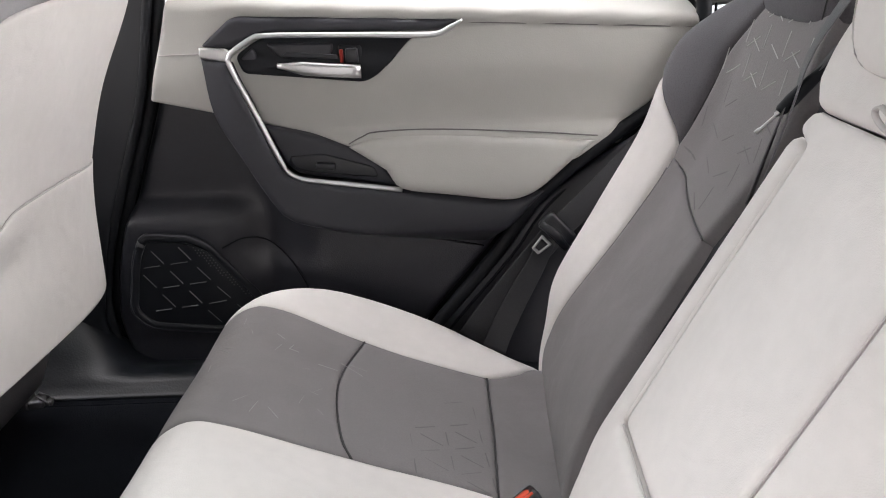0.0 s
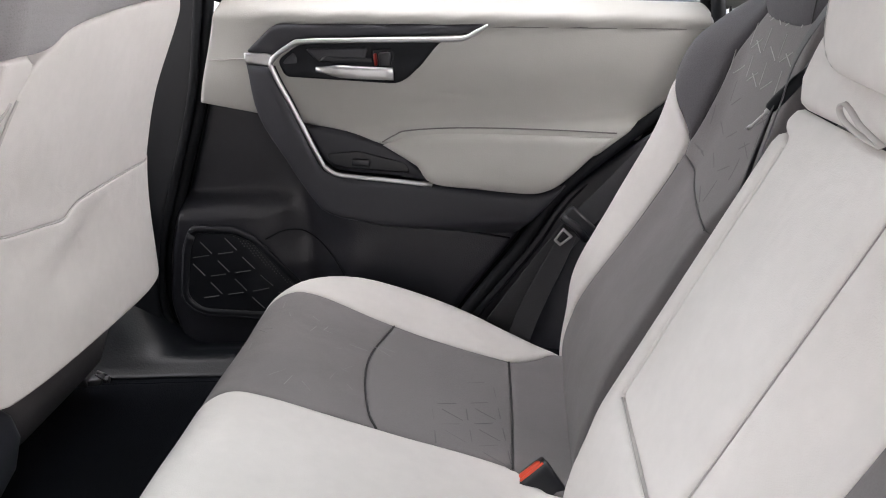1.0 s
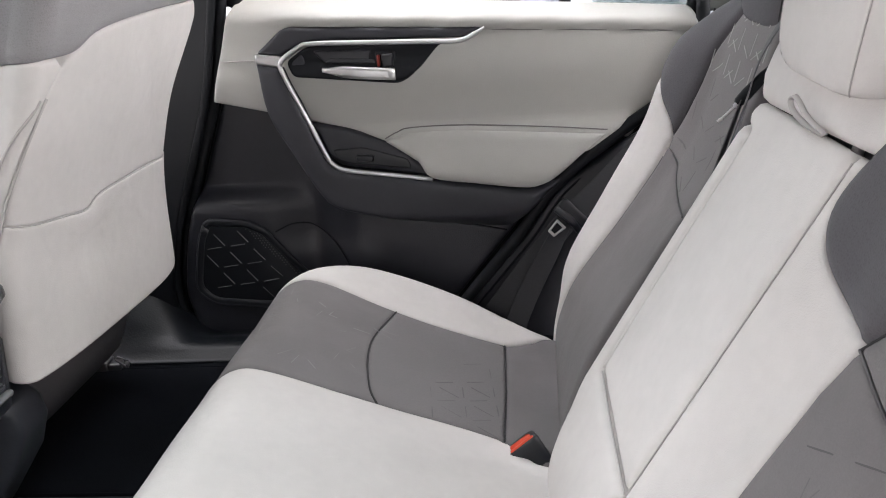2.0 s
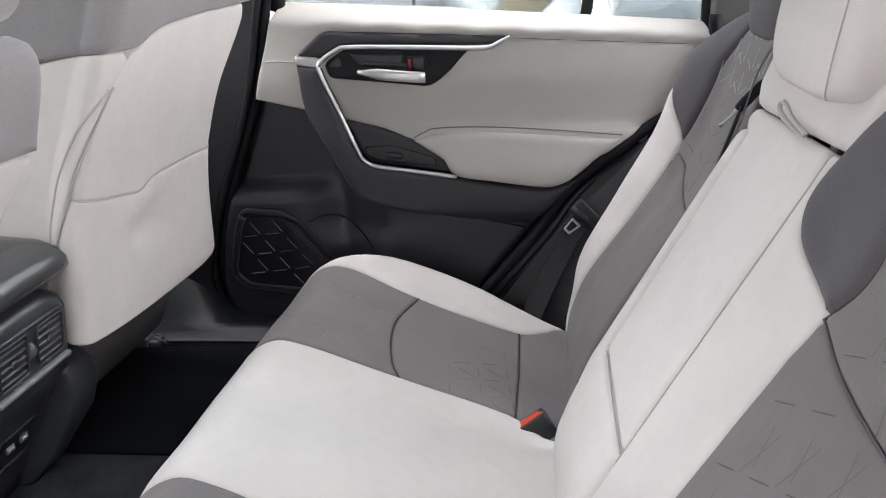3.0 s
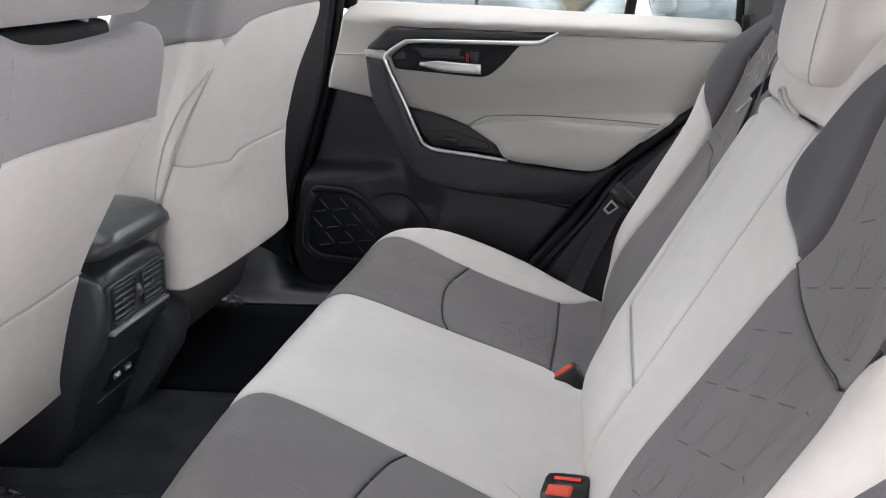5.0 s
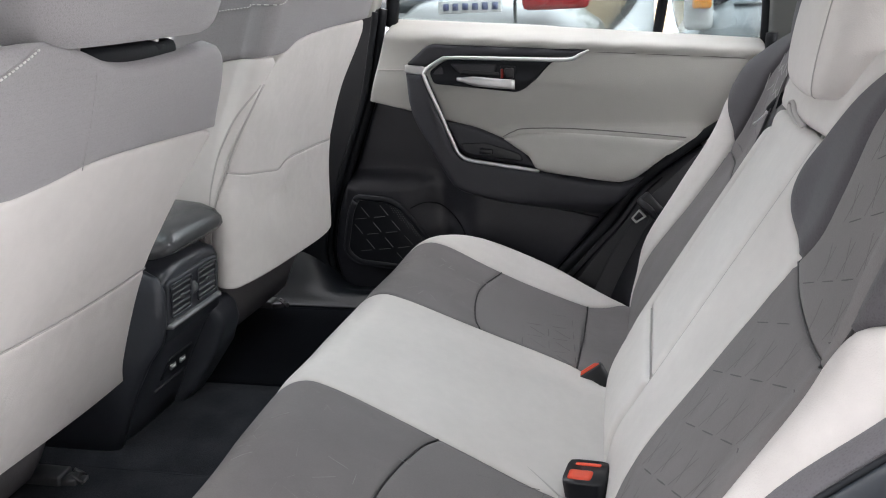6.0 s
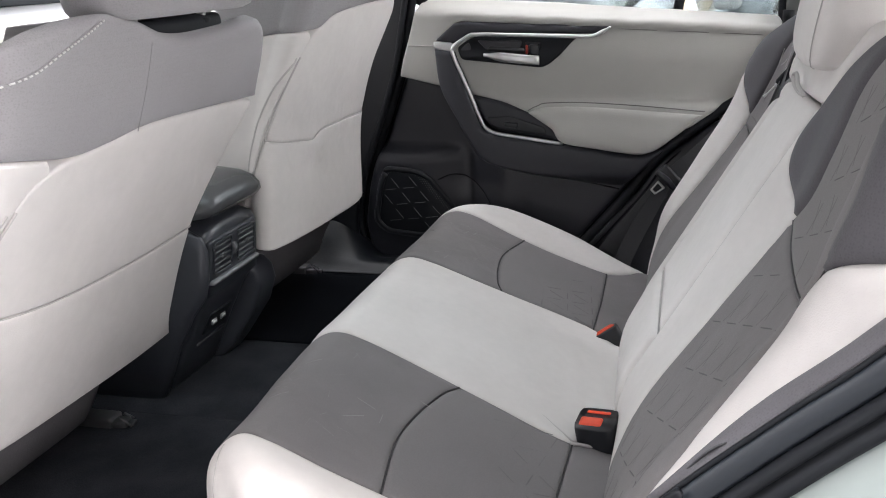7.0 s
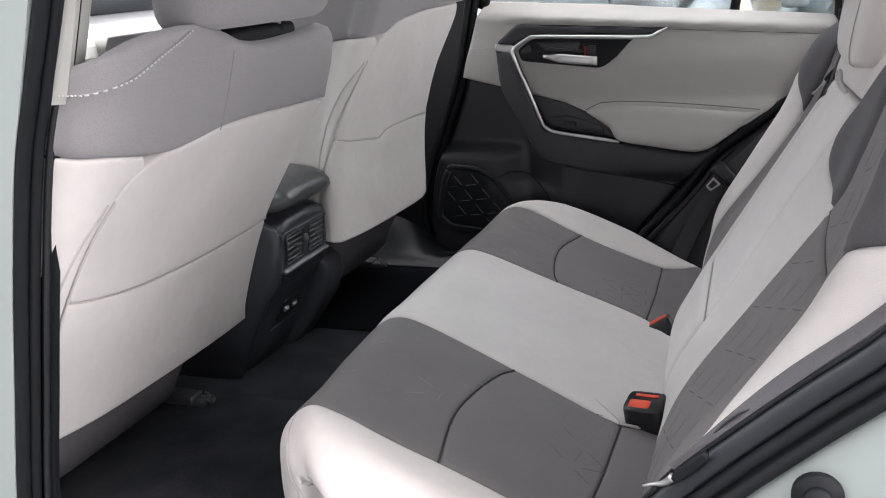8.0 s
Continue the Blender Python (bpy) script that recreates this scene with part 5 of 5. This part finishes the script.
def front_headrest(centre):
    ob = headrest(centre, (0.055, 0.175, 0.085), FRONT_CLOTH, "grey knit headrest on two chrome posts", 0.25, 0.075, 0.15)
    for y in (-0.075, 0.075):
        part("post_sleeve", tube_bm([Vector((-0.026, y, -0.088)), Vector((-0.05, y, -0.130))], 0.016, 10), RUBBER, ob, "black plastic post sleeve")
    part("guide_plate", box_bm((-0.075, -0.115, -0.112), (-0.015, 0.115, -0.088), 0.008), RUBBER, ob, "black plate between the posts")
    return ob


front_headrest((0.050, -0.415, 0.934))
front_headrest((0.06, 0.335, 1.055))

# ---- centre console ----
console = thing("centre_console", (-0.3, -0.01, FLOOR_Z), "black plastic centre console with rear air vents", "console")


def ring_at(z, xr, w, e=11, xf=-0.75, n=36):
    return [Vector((px, py - 0.016, z)) for px, py in squircle((xr + xf) / 2, 0, (xr - xf) / 2, w * 0.95, n, e)]


piece("body", loft_bm([ring_at(z, xr, w, e, -0.75, 120) for z, xr, w, e in ((FLOOR_Z, -0.275, 0.104, 11), (0.21, -0.25, 0.100, 11), (0.27, -0.222, 0.100, 11), (0.33, -0.190, 0.104, 11), (0.352, -0.174, 0.106, 11), (0.362, -0.164, 0.107, 20), (0.40, -0.160, 0.106, 20), (0.455, -0.153, 0.104, 18), (0.472, -0.155, 0.102, 12), (0.483, -0.163, 0.098, 6), (0.488, -0.178, 0.09, 6), (0.498, -0.185, 0.088, 6), (0.510, -0.185, 0.088, 6))]), CONSOLE_PLASTIC, console)
lid = piece("lid", loft_bm([ring_at(z, xr, w, 8, -0.62, 80) for z, xr, w in ((0.500, -0.178, 0.096), (0.499, -0.156, 0.110), (0.505, -0.140, 0.119), (0.514, -0.133, 0.122), (0.525, -0.134, 0.121), (0.537, -0.143, 0.116), (0.547, -0.160, 0.108), (0.554, -0.192, 0.096), (0.559, -0.24, 0.074), (0.561, -0.30, 0.03))]), SATIN_LID, console, "soft black armrest lid")


def face_x(z):
    return lerp_table(z, (0.27, 0.33, 0.352, 0.362, 0.40, 0.455), (-0.222, -0.190, -0.174, -0.164, -0.160, -0.153))


def console_face(y, z):
    return Vector((face_x(z) + 0.001, y, z))


bez = patch("vent_bezel", rounded([(-0.110, 0.382), (0.064, 0.382), (0.062, 0.462), (-0.106, 0.462)], 0.010), console_face, CONSOLE_PLASTIC, console, 0.010, 0.004, 0.005, 0.01, label="charcoal vent surround")
for y0, y1 in ((-0.098, -0.035), (-0.013, 0.050)):
    v = patch("air_vent", rounded([(y0, 0.401), (y1, 0.401), (y1, 0.454), (y0, 0.454)], 0.005), lambda y, z: console_face(y, z) + Vector((0.0030, 0, 0)), RUBBER, bez, 0.010, 0.001, 0.002, 0.004)
    for k in range(5):
        z = 0.407 + k * 0.0103
        p = console_face(0, z)
        piece("slat", turned(box_bm((-0.003, y0 + 0.003, -0.0009), (0.0035, y1 - 0.003, 0.0009), 0.0004, 1), pose(p.x + 0.0025, 0, z, 0, 20, 0)), SLAT_GREY, v)
    rim = rounded([(y0, 0.400), (y1, 0.400), (y1, 0.455), (y0, 0.455)], 0.006)
    piece("vent_frame", tube_bm([console_face(q.x, q.y) + Vector((0.0055, 0, 0)) for q in rim + [rim[0]]], 0.0020, 6), CONSOLE_PLASTIC, bez)
    p = console_face(0, 0.428)
    piece("vent_tab", box_bm((p.x + 0.004, (y0 + y1) / 2 - 0.006, 0.424), (p.x + 0.008, (y0 + y1) / 2 + 0.006, 0.432), 0.002), STEEL_DARK, v)
p = console_face(0, 0.428)
piece("thumb_wheel", turned(merged(tube_bm([Vector((0, -0.004, 0)), Vector((0, 0.004, 0))], 0.013, 14)), pose(p.x - 0.003, -0.024, 0.428)), SLAT_GREY, bez, "ribbed vent thumb wheel")
piece("vent_sill", box_bm((-0.170, -0.108, 0.383), (-0.149, 0.062, 0.392), 0.004), SILL_GREY, bez, "grey sill under the vents")
usb = patch("usb_panel", rounded([(-0.052, 0.262), (0.030, 0.262), (0.034, 0.305), (-0.048, 0.305)], 0.006), lambda y, z: Vector((lerp_table(z, (0.21, 0.27, 0.33), (-0.25, -0.222, -0.190)) + 0.001, y, z)), SATIN_BLACK, console, 0.010, 0.003, 0.004, 0.006, label="black socket panel")
for y in (-0.028, 0.004):
    x = lerp_table(0.284, (0.21, 0.27, 0.33), (-0.25, -0.222, -0.190)) + 0.005
    piece("usb_socket", box_bm((x - 0.002, y - 0.009, 0.279), (x + 0.0015, y + 0.009, 0.289), 0.001), STEEL, usb, "metal socket")
    piece("socket_tongue", box_bm((x - 0.001, y - 0.006, 0.282), (x + 0.0025, y + 0.006, 0.286), 0.0005), WHITE_PLASTIC, usb, "white socket tongue")
piece("flap_edge", tube_bm([Vector((-0.232, -0.06, 0.248)), Vector((-0.232, 0.04, 0.248))], 0.003, 6), DARK_TRIM, console)
piece("side_wing", loft_bm([[Vector((px, w - 0.043 + py, z)) for px, py in squircle((xr - 0.55) / 2, 0, (xr + 0.55) / 2, 0.045, 96, 9)] for z, xr, w in ((FLOOR_Z, -0.262, 0.128), (0.20, -0.226, 0.138), (0.27, -0.178, 0.150), (0.315, -0.163, 0.153), (0.345, -0.166, 0.149), (0.362, -0.176, 0.140), (0.371, -0.192, 0.128), (0.374, -0.22, 0.11))]), CONSOLE_PLASTIC, console)
piece("side_wing", loft_bm([[Vector((px, -0.119 + py, z)) for px, py in squircle((xr - 0.55) / 2, 0, (xr + 0.55) / 2, 0.013, 28, 4)] for z, xr in ((FLOOR_Z, -0.275), (0.27, -0.225), (0.33, -0.190), (0.365, -0.162), (0.40, -0.152), (0.45, -0.148), (0.472, -0.156), (0.484, -0.178), (0.490, -0.21))]), CONSOLE_PLASTIC, console)

# ---- floor mats and tunnel ----
tagged(piece("tunnel", loft_bm([[Vector((x, y, FLOOR_Z + z)) for y, z in ((-0.20, -0.01), (-0.17, 0.004), (-0.10, 0.022), (0.10, 0.022), (0.17, 0.004), (0.20, -0.01))] for x in (-0.9, -0.3, 0.10)]), LIT_DUSTY_CARPET, None), "black carpeted hump along the car's middle", "floor", "", "structure")


def mat_thing(y0, y1, label, cloth):
    ob = thing("floor_mat", (-0.15, (y0 + y1) / 2, FLOOR_Z), label, "floor mat", "floor mats")
    out = rounded([(-0.42, y0), (0.03, y0), (0.05, y1), (-0.42, y1)], 0.03)
    patch("mat_top", out, lambda x, y: Vector((x, y, FLOOR_Z + 0.008 + 0.001 * noise.noise((x * 20, y * 20, 1)))), cloth, ob, 0.02, 0.002, 0.01, 0.008)
    piece("binding", tube_bm([Vector((q.x, q.y, FLOOR_Z + 0.006)) for q in resample(out + [out[0]], 0.02, False)], 0.0035, 6), cloth, ob, "black stitched edge")
    return ob


mat_thing(-0.58, -0.17, "dusty black carpet mat on the near floor, lightened for the door's light", LIT_DUSTY_CARPET)
mat_thing(0.17, 0.58, "black carpet mat on the far floor, darkened for the seats' shade", SHADED_CARPET)

# ---- near body: pillar, quarter trim, seals, painted flange ----
near_pillar = thing("pillar_2", (-0.12, -0.72, 0.12), "near door pillar with black seals and pale trim", "pillar", kind="structure")
PIL = cr([(0.05, 1.12), (-0.012, 0.93), (-0.056, 0.81), (-0.09, 0.72), (-0.128, 0.585), (-0.165, 0.436), (-0.20, 0.29), (-0.23, 0.12)], 5)
for dx, y, r, m in ((0.008, -0.732, 0.009, RUBBER), (0.0185, -0.722, 0.0065, RUBBER), (0.027, -0.712, 0.005, SATIN_BLACK)):
    piece("seal", tube_bm([Vector((p.x + dx + 0.04 * max(0, p.y - 0.76), y, p.y)) for p in PIL], r, 10), m, near_pillar, "black rubber seal")
piece("painted_flange", loft_bm([[Vector((p.x + 0.004, -0.742, p.y)), Vector((p.x - 0.20, -0.765, p.y)), Vector((p.x - 0.20, -0.70, p.y)), Vector((p.x + 0.004, -0.70, p.y))] for p in PIL]), PAINT, near_pillar, "painted pillar face", False)
piece("seal_channel", loft_bm([[Vector((p.x + 0.002, -0.712, p.y)), Vector((p.x + 0.036, -0.708, p.y)), Vector((p.x + 0.036, -0.700, p.y)), Vector((p.x + 0.002, -0.700, p.y))] for p in PIL]), RUBBER, near_pillar, "black rubber seal channel", False)
piece("upper_trim", loft_bm([[Vector((p.x + q, -0.719, p.y)), Vector((p.x + q + 0.016, -0.715, p.y)), Vector((p.x + q - 0.012, -0.66, p.y)), Vector((p.x + q - 0.026, -0.66, p.y))] for p, q in [(p, 0.0265) for p in PIL if p.y > 0.778]]), LIGHT_TRIM, near_pillar, "pale upper pillar trim", False)
piece("lower_trim", loft_bm([[Vector((p.x - 0.02, -0.698, p.y)), Vector((p.x + 0.018, -0.698, p.y)), Vector((p.x - 0.02, -0.64, p.y)), Vector((p.x - 0.10, -0.64, p.y))] for p in PIL if p.y < 0.79]), SATIN_BLACK, near_pillar, "black lower pillar trim", False)
tagged(patch("sill_plate", [Vector(p) for p in ((-0.30, -0.60), (0.42, -0.60), (0.42, -0.74), (-0.30, -0.74))], lambda x, y: Vector((x, y, 0.16 + 0.02 * smooth01((-0.60 - y) / 0.04))), SATIN_BLACK, None, 0.02, 0.004, 0.01, 0.05), "black plastic sill plate of the near door", "sill", "", "structure")

SEAL = cr([(0.44, 0.17), (0.50, 0.30), (0.584, 0.409), (0.635, 0.464), (0.709, 0.534), (0.779, 0.597), (0.84, 0.67), (0.87, 0.80)], 5)


def near_quarter(u, v):
    """From the seal line inward to the backrest: u along the seal, v inward."""
    i = max(0.0, min(len(SEAL) - 1.001, u * (len(SEAL) - 1)))
    k = int(i)
    p = SEAL[k].lerp(SEAL[k + 1], i - k)
    drop = 0.010 * (1 - smooth01((u - 0.30) / 0.32))
    return Vector((p.x + 0.004 + drop + 0.10 * v, -0.70 + 0.13 * v, p.y - 0.002 - drop - 0.02 * v))


nq = bmesh.new()
grid = [[nq.verts.new(near_quarter(a / 24, b / 6)) for b in range(7)] for a in range(25)]
for A, B in zip(grid, grid[1:]):
    for k in range(6):
        nq.faces.new((A[k], A[k + 1], B[k + 1], B[k]))
tagged(piece("quarter_trim", nq, DARK_TRIM, None), "charcoal trim beside the near rear backrest", "trim", "", "structure")
quarter = thing("door_opening", (0.7, -0.72, 0.2), "rear edge of the near door opening with black seals and paint", "door frame", kind="structure")


def sweep_bm(line, profile):
    """A band whose cross-section follows the line: w across it, y outward."""
    bm = bmesh.new()
    rows = [[bm.verts.new((p.x + w * 0.707, y, p.y - w * 0.707)) for w, y in profile] for p in line]
    for A, B in zip(rows, rows[1:]):
        for k in range(len(profile) - 1):
            bm.faces.new((A[k], A[k + 1], B[k + 1], B[k]))
    return bm


piece("frame_trim", sweep_bm(SEAL, [(0.012, -0.672), (0.010, -0.692), (0.008, -0.703), (0.010, -0.709), (0.016, -0.713), (0.024, -0.716), (0.028, -0.714), (0.030, -0.70)]), FRAME_TRIM, quarter, "smooth black frame trim")
# Black tube drawn in place of the shadow between backrest and frame trim.
piece("gap_shadow", tube_bm([Vector((p.x + 0.005, -0.703, p.y - 0.005)) for p in SEAL if p.x > 0.56], 0.0028, 6), RUBBER, quarter, "black line standing for the shadow in the gap beside the seat")
side, rows = bmesh.new(), []
for p in SEAL:
    if p.x > 0.60:
        f = 1 - smooth01((p.x - 0.60) / 0.11)
        rows.append([side.verts.new((p.x + w * 0.707, y - f * max(0, y + 0.701) * 0.95, p.y - w * 0.707)) for w, y in ((0.010, -0.655), (0.001, -0.668), (-0.001, -0.673), (0.0, -0.685), (0.003, -0.697), (0.006, -0.701), (0.014, -0.702))])
for A, B in zip(rows, rows[1:]):
    for k in range(6):
        side.faces.new((A[k], A[k + 1], B[k + 1], B[k]))
piece("side_panel", side, PAD_CLOTH, near_back, "dark grey cloth side of the backrest")
piece("seal", sweep_bm(SEAL, [(0.028, -0.70), (0.029, -0.716), (0.031, -0.722), (0.035, -0.725), (0.039, -0.723), (0.041, -0.718), (0.0425, -0.718), (0.0445, -0.726), (0.049, -0.731), (0.054, -0.729), (0.0565, -0.722), (0.058, -0.712)]), RUBBER, quarter, "ribbed black rubber seal")
fl = bmesh.new()
grid = []
for p in SEAL:
    row = []
    for w, y in ((0.056, -0.716), (0.060, -0.722), (0.080, -0.727), (0.30, -0.745), (0.62, -0.78)):
        row.append(fl.verts.new((p.x + w * 0.707, y, p.y - w * 0.707)))
    grid.append(row)
for A, B in zip(grid, grid[1:]):
    for k in range(4):
        fl.faces.new((A[k], A[k + 1], B[k + 1], B[k]))
piece("painted_flange", fl, PAINT, quarter, "pale silver-green painted metal")
bp = pose(0.735, -0.731, 0.440, 90, 0, 0)
piece("bump_stop", turned(merged(tube_bm([Vector((0, 0, -0.004)), Vector((0, 0, 0.006))], 0.022, 20), tube_bm([Vector((0, 0, 0.004)), Vector((0, 0, 0.016))], 0.013, 16)), bp), RUBBER, quarter, "round black rubber bump stop")
near_belt = thing("seat_belt", (0.66, -0.66, 0.44), "black seat belt lying along the near door opening", "seat belt")
piece("webbing", ribbon_bm(cr([(0.545, -0.68, 0.335), (0.606, -0.685, 0.420), (0.640, -0.688, 0.459), (0.668, -0.690, 0.492), (0.70, -0.68, 0.50)], 5), 0.018, 0.002, [(0.4, 0.8, -0.2), (0.4, 0.8, -0.2)]), WEBBING, near_belt)
piece("tongue", loft_bm([[Vector((0.640, -0.716, 0.461)).lerp(Vector((0.611, -0.716, 0.430)), f) + Vector((px * 0.70, py, -px * 0.70)) for px, py in squircle(0, 0, w * 0.8, 0.004, 16, 6)] for f, w in ((0.0, 0.004), (0.08, 0.006), (0.5, 0.007), (0.9, 0.006), (1.0, 0.004))]), RUBBER, near_belt, "black plastic belt tongue")
piece("latch_plate", tube_bm(cr([(0.610, -0.712, 0.430), (0.602, -0.708, 0.420), (0.592, -0.704, 0.415), (0.580, -0.700, 0.409)], 4), lambda f: 0.0045 * (1 - 0.75 * f), 8), STEEL, near_belt, "steel latch plate")

# ---- front doors, seen past the seats ----
fd = thing("car_door", (-0.7, 0.78, 0.12), "closed front car door with a pale window ledge", "car door")
piece("panel", box_bm((-1.24, 0.755, 0.12), (-0.22, 0.80, 0.73), 0.012), BLACK_PLASTIC, fd)
piece("window_ledge", loft_bm([[Vector((x, 0.775 + a, 0.765 + b)) for a, b in squircle(0, 0, 0.035, 0.04, 16, 3)] for x in (-1.24, -0.9, -0.5, -0.20)]), LIGHT_TRIM, fd, "pale soft window ledge")
piece("handle_pull", tube_bm(cr([(-0.95, 0.75, 0.50), (-0.90, 0.73, 0.56), (-0.6, 0.73, 0.53), (-0.55, 0.75, 0.48)], 4), 0.014, 8), DARK_TRIM, fd)
nd = thing("car_door", (-0.7, -0.75, 0.12), "closed silver-green driver's door beside the front seat", "car door")
piece("panel", box_bm((-1.24, -0.78, 0.05), (-0.30, -0.73, 0.74), 0.012), PAINT, nd)

# ---- outside: parked cars and a bank behind them ----
def loft_car(name, x0, y0, length, mat, label, face):
    """A parked car standing across the view: body, cabin, lamps, bumper, wheels."""
    ob = thing(name, (x0 + length / 2, y0 + 0.9, -0.30), label, "car", "parked cars")
    rings = []
    for f, h0, h1, w in ((0, 0.10, 0.50, 0.70), (0.02, 0.02, 0.66, 0.84), (0.06, -0.02, 0.78, 0.90), (0.25, -0.04, 0.80, 0.92), (0.5, -0.04, 0.82, 0.92), (0.75, -0.04, 0.80, 0.92), (0.94, -0.02, 0.74, 0.90), (0.98, 0.02, 0.62, 0.84), (1, 0.10, 0.48, 0.70)):
        x = x0 + length * f
        rings.append([Vector((x, y0 + 0.9 + a, (h0 + h1) / 2 + b)) for a, b in squircle(0, 0, w, (h1 - h0) / 2, 32, 5)])
    piece("body", loft_bm(rings), mat, ob)
    cab = []
    for f, h, w in ((0.04, 0.80, 0.78), (0.12, 1.22, 0.70), (0.3, 1.34, 0.68), (0.55, 1.34, 0.68), (0.78, 0.82, 0.78)):
        cab.append([Vector((x0 + length * f, y0 + 0.9 + a, 0.70 + (h - 0.70) / 2 + b)) for a, b in squircle(0, 0, w, (h - 0.70) / 2, 24, 5)])
    piece("cabin", loft_bm(cab), DARK_GLASS, ob, "dark glazed cabin")
    for f in (0.18, 0.80):
        for y in (y0 + 0.02, y0 + 1.62):
            wh = piece("wheel", tube_bm([Vector((x0 + length * f, y, 0.02)), Vector((x0 + length * f, y + 0.2, 0.02))], 0.32, 24, up=(0, 0, 1)), RUBBER, ob, "black tyre")
            piece("rim", tube_bm([Vector((x0 + length * f, y - 0.005, 0.02)), Vector((x0 + length * f, y + 0.205, 0.02))], 0.20, 20, up=(0, 0, 1)), STEEL, wh, "silver wheel rim")
    return ob


suv = loft_car("parked_car", -4.30, 3.3, 4.55, SILVER_PAINT, "silver parked car with a red tail lamp", 1)
piece("tail_lamp", box_bm((-0.12, 3.28, 0.735), (0.21, 3.42, 0.86), 0.03), TAIL_RED, suv, "red tail lamp")
piece("bumper", loft_bm([[Vector((x, 3.30 + a, 0.38 + b)) for a, b in squircle(0, 0, 0.07, 0.20, 16, 4)] for x in (-1.2, -0.3, 0.12, 0.22)]), GREY_PLASTIC, suv)
piece("panel_gap", box_bm((-0.16, 3.285, 0.1), (-0.15, 3.33, 0.80), 0), RUBBER, suv)
plate = piece("number_plate", box_bm((-0.54, 3.27, 0.735), (-0.22, 3.30, 0.80), 0.004), WHITE_PLASTIC, suv, "white number plate")
for k in range(6):
    piece("plate_bar", box_bm((-0.515 + k * 0.05, 3.266, 0.75), (-0.485 + k * 0.05, 3.272, 0.785), 0), BAR_BLUE, plate)
truck = loft_car("parked_car", 0.62, 3.5, 4.4, PALE_PAINT, "pale blue parked car with a clear headlamp", -1)
lamp = piece("head_lamp", box_bm((0.66, 3.47, 0.60), (0.80, 3.62, 0.80), 0.03), LAMP_GLASS, truck, "clear headlamp")
piece("indicator", box_bm((0.70, 3.455, 0.705), (0.79, 3.50, 0.755), 0.01), AMBER, lamp, "amber indicator")
piece("fender_badge", box_bm((0.90, 3.575, 0.715), (1.05, 3.60, 0.722), 0), BAR_GREY, truck)
piece("door_gap", box_bm((1.20, 3.57, 0.2), (1.21, 3.60, 0.8), 0), RUBBER, truck)

bank = bmesh.new()
grid = []
for i in range(61):
    row = []
    for j in range(13):
        x, t = -14 + 28 * i / 60, j / 12
        row.append(bank.verts.new((x, 6.5 + 5 * t + 0.15 * noise.noise((x, t * 4, 0)), -0.32 + 1.3 * smooth01(t * 1.5) + 0.12 * noise.noise((x * 1.3, t * 6, 2)))))
    grid.append(row)
for A, B in zip(grid, grid[1:]):
    for k in range(12):
        bank.faces.new((A[k], A[k + 1], B[k + 1], B[k]))
tagged(piece("bank", bank, TAN_EARTH, None), "tan earth bank beyond the parked cars", "bank", "", "structure")
sign = thing("sign", (0.62, 6.2, -0.30), "small green and white sign on a post", "sign")
piece("board", box_bm((0.55, 6.18, 0.66), (0.95, 6.20, 0.90), 0.005), SIGN_GREEN, sign)
for k in range(3):
    piece("sign_bar", box_bm((0.60, 6.172, 0.70 + k * 0.06), (0.90, 6.179, 0.73 + k * 0.06), 0), WHITE_PLASTIC, sign)
piece("post", tube_bm([Vector((0.75, 6.21, -0.32)), Vector((0.75, 6.21, 0.70))], 0.03, 8), STEEL_DARK, sign)
rnd = random.Random(3)
sh = bmesh.new()
for k in range(700):
    c = Vector((rnd.gauss(0.55, 0.8), 8.2 + rnd.gauss(0, 0.3), 0.75 + abs(rnd.gauss(0, 0.28))))
    n = Vector((rnd.gauss(0, 1), rnd.gauss(0, 1), rnd.gauss(0, 1))).normalized()
    a = n.orthogonal().normalized() * rnd.uniform(0.04, 0.08)
    b = n.cross(a) * 0.5
    sh.faces.new([sh.verts.new(c + q) for q in (a, b, -a, -b)])
tagged(piece("shrub", sh, LEAF, None), "green shrubs growing on the bank", "shrub", "", "stuff")
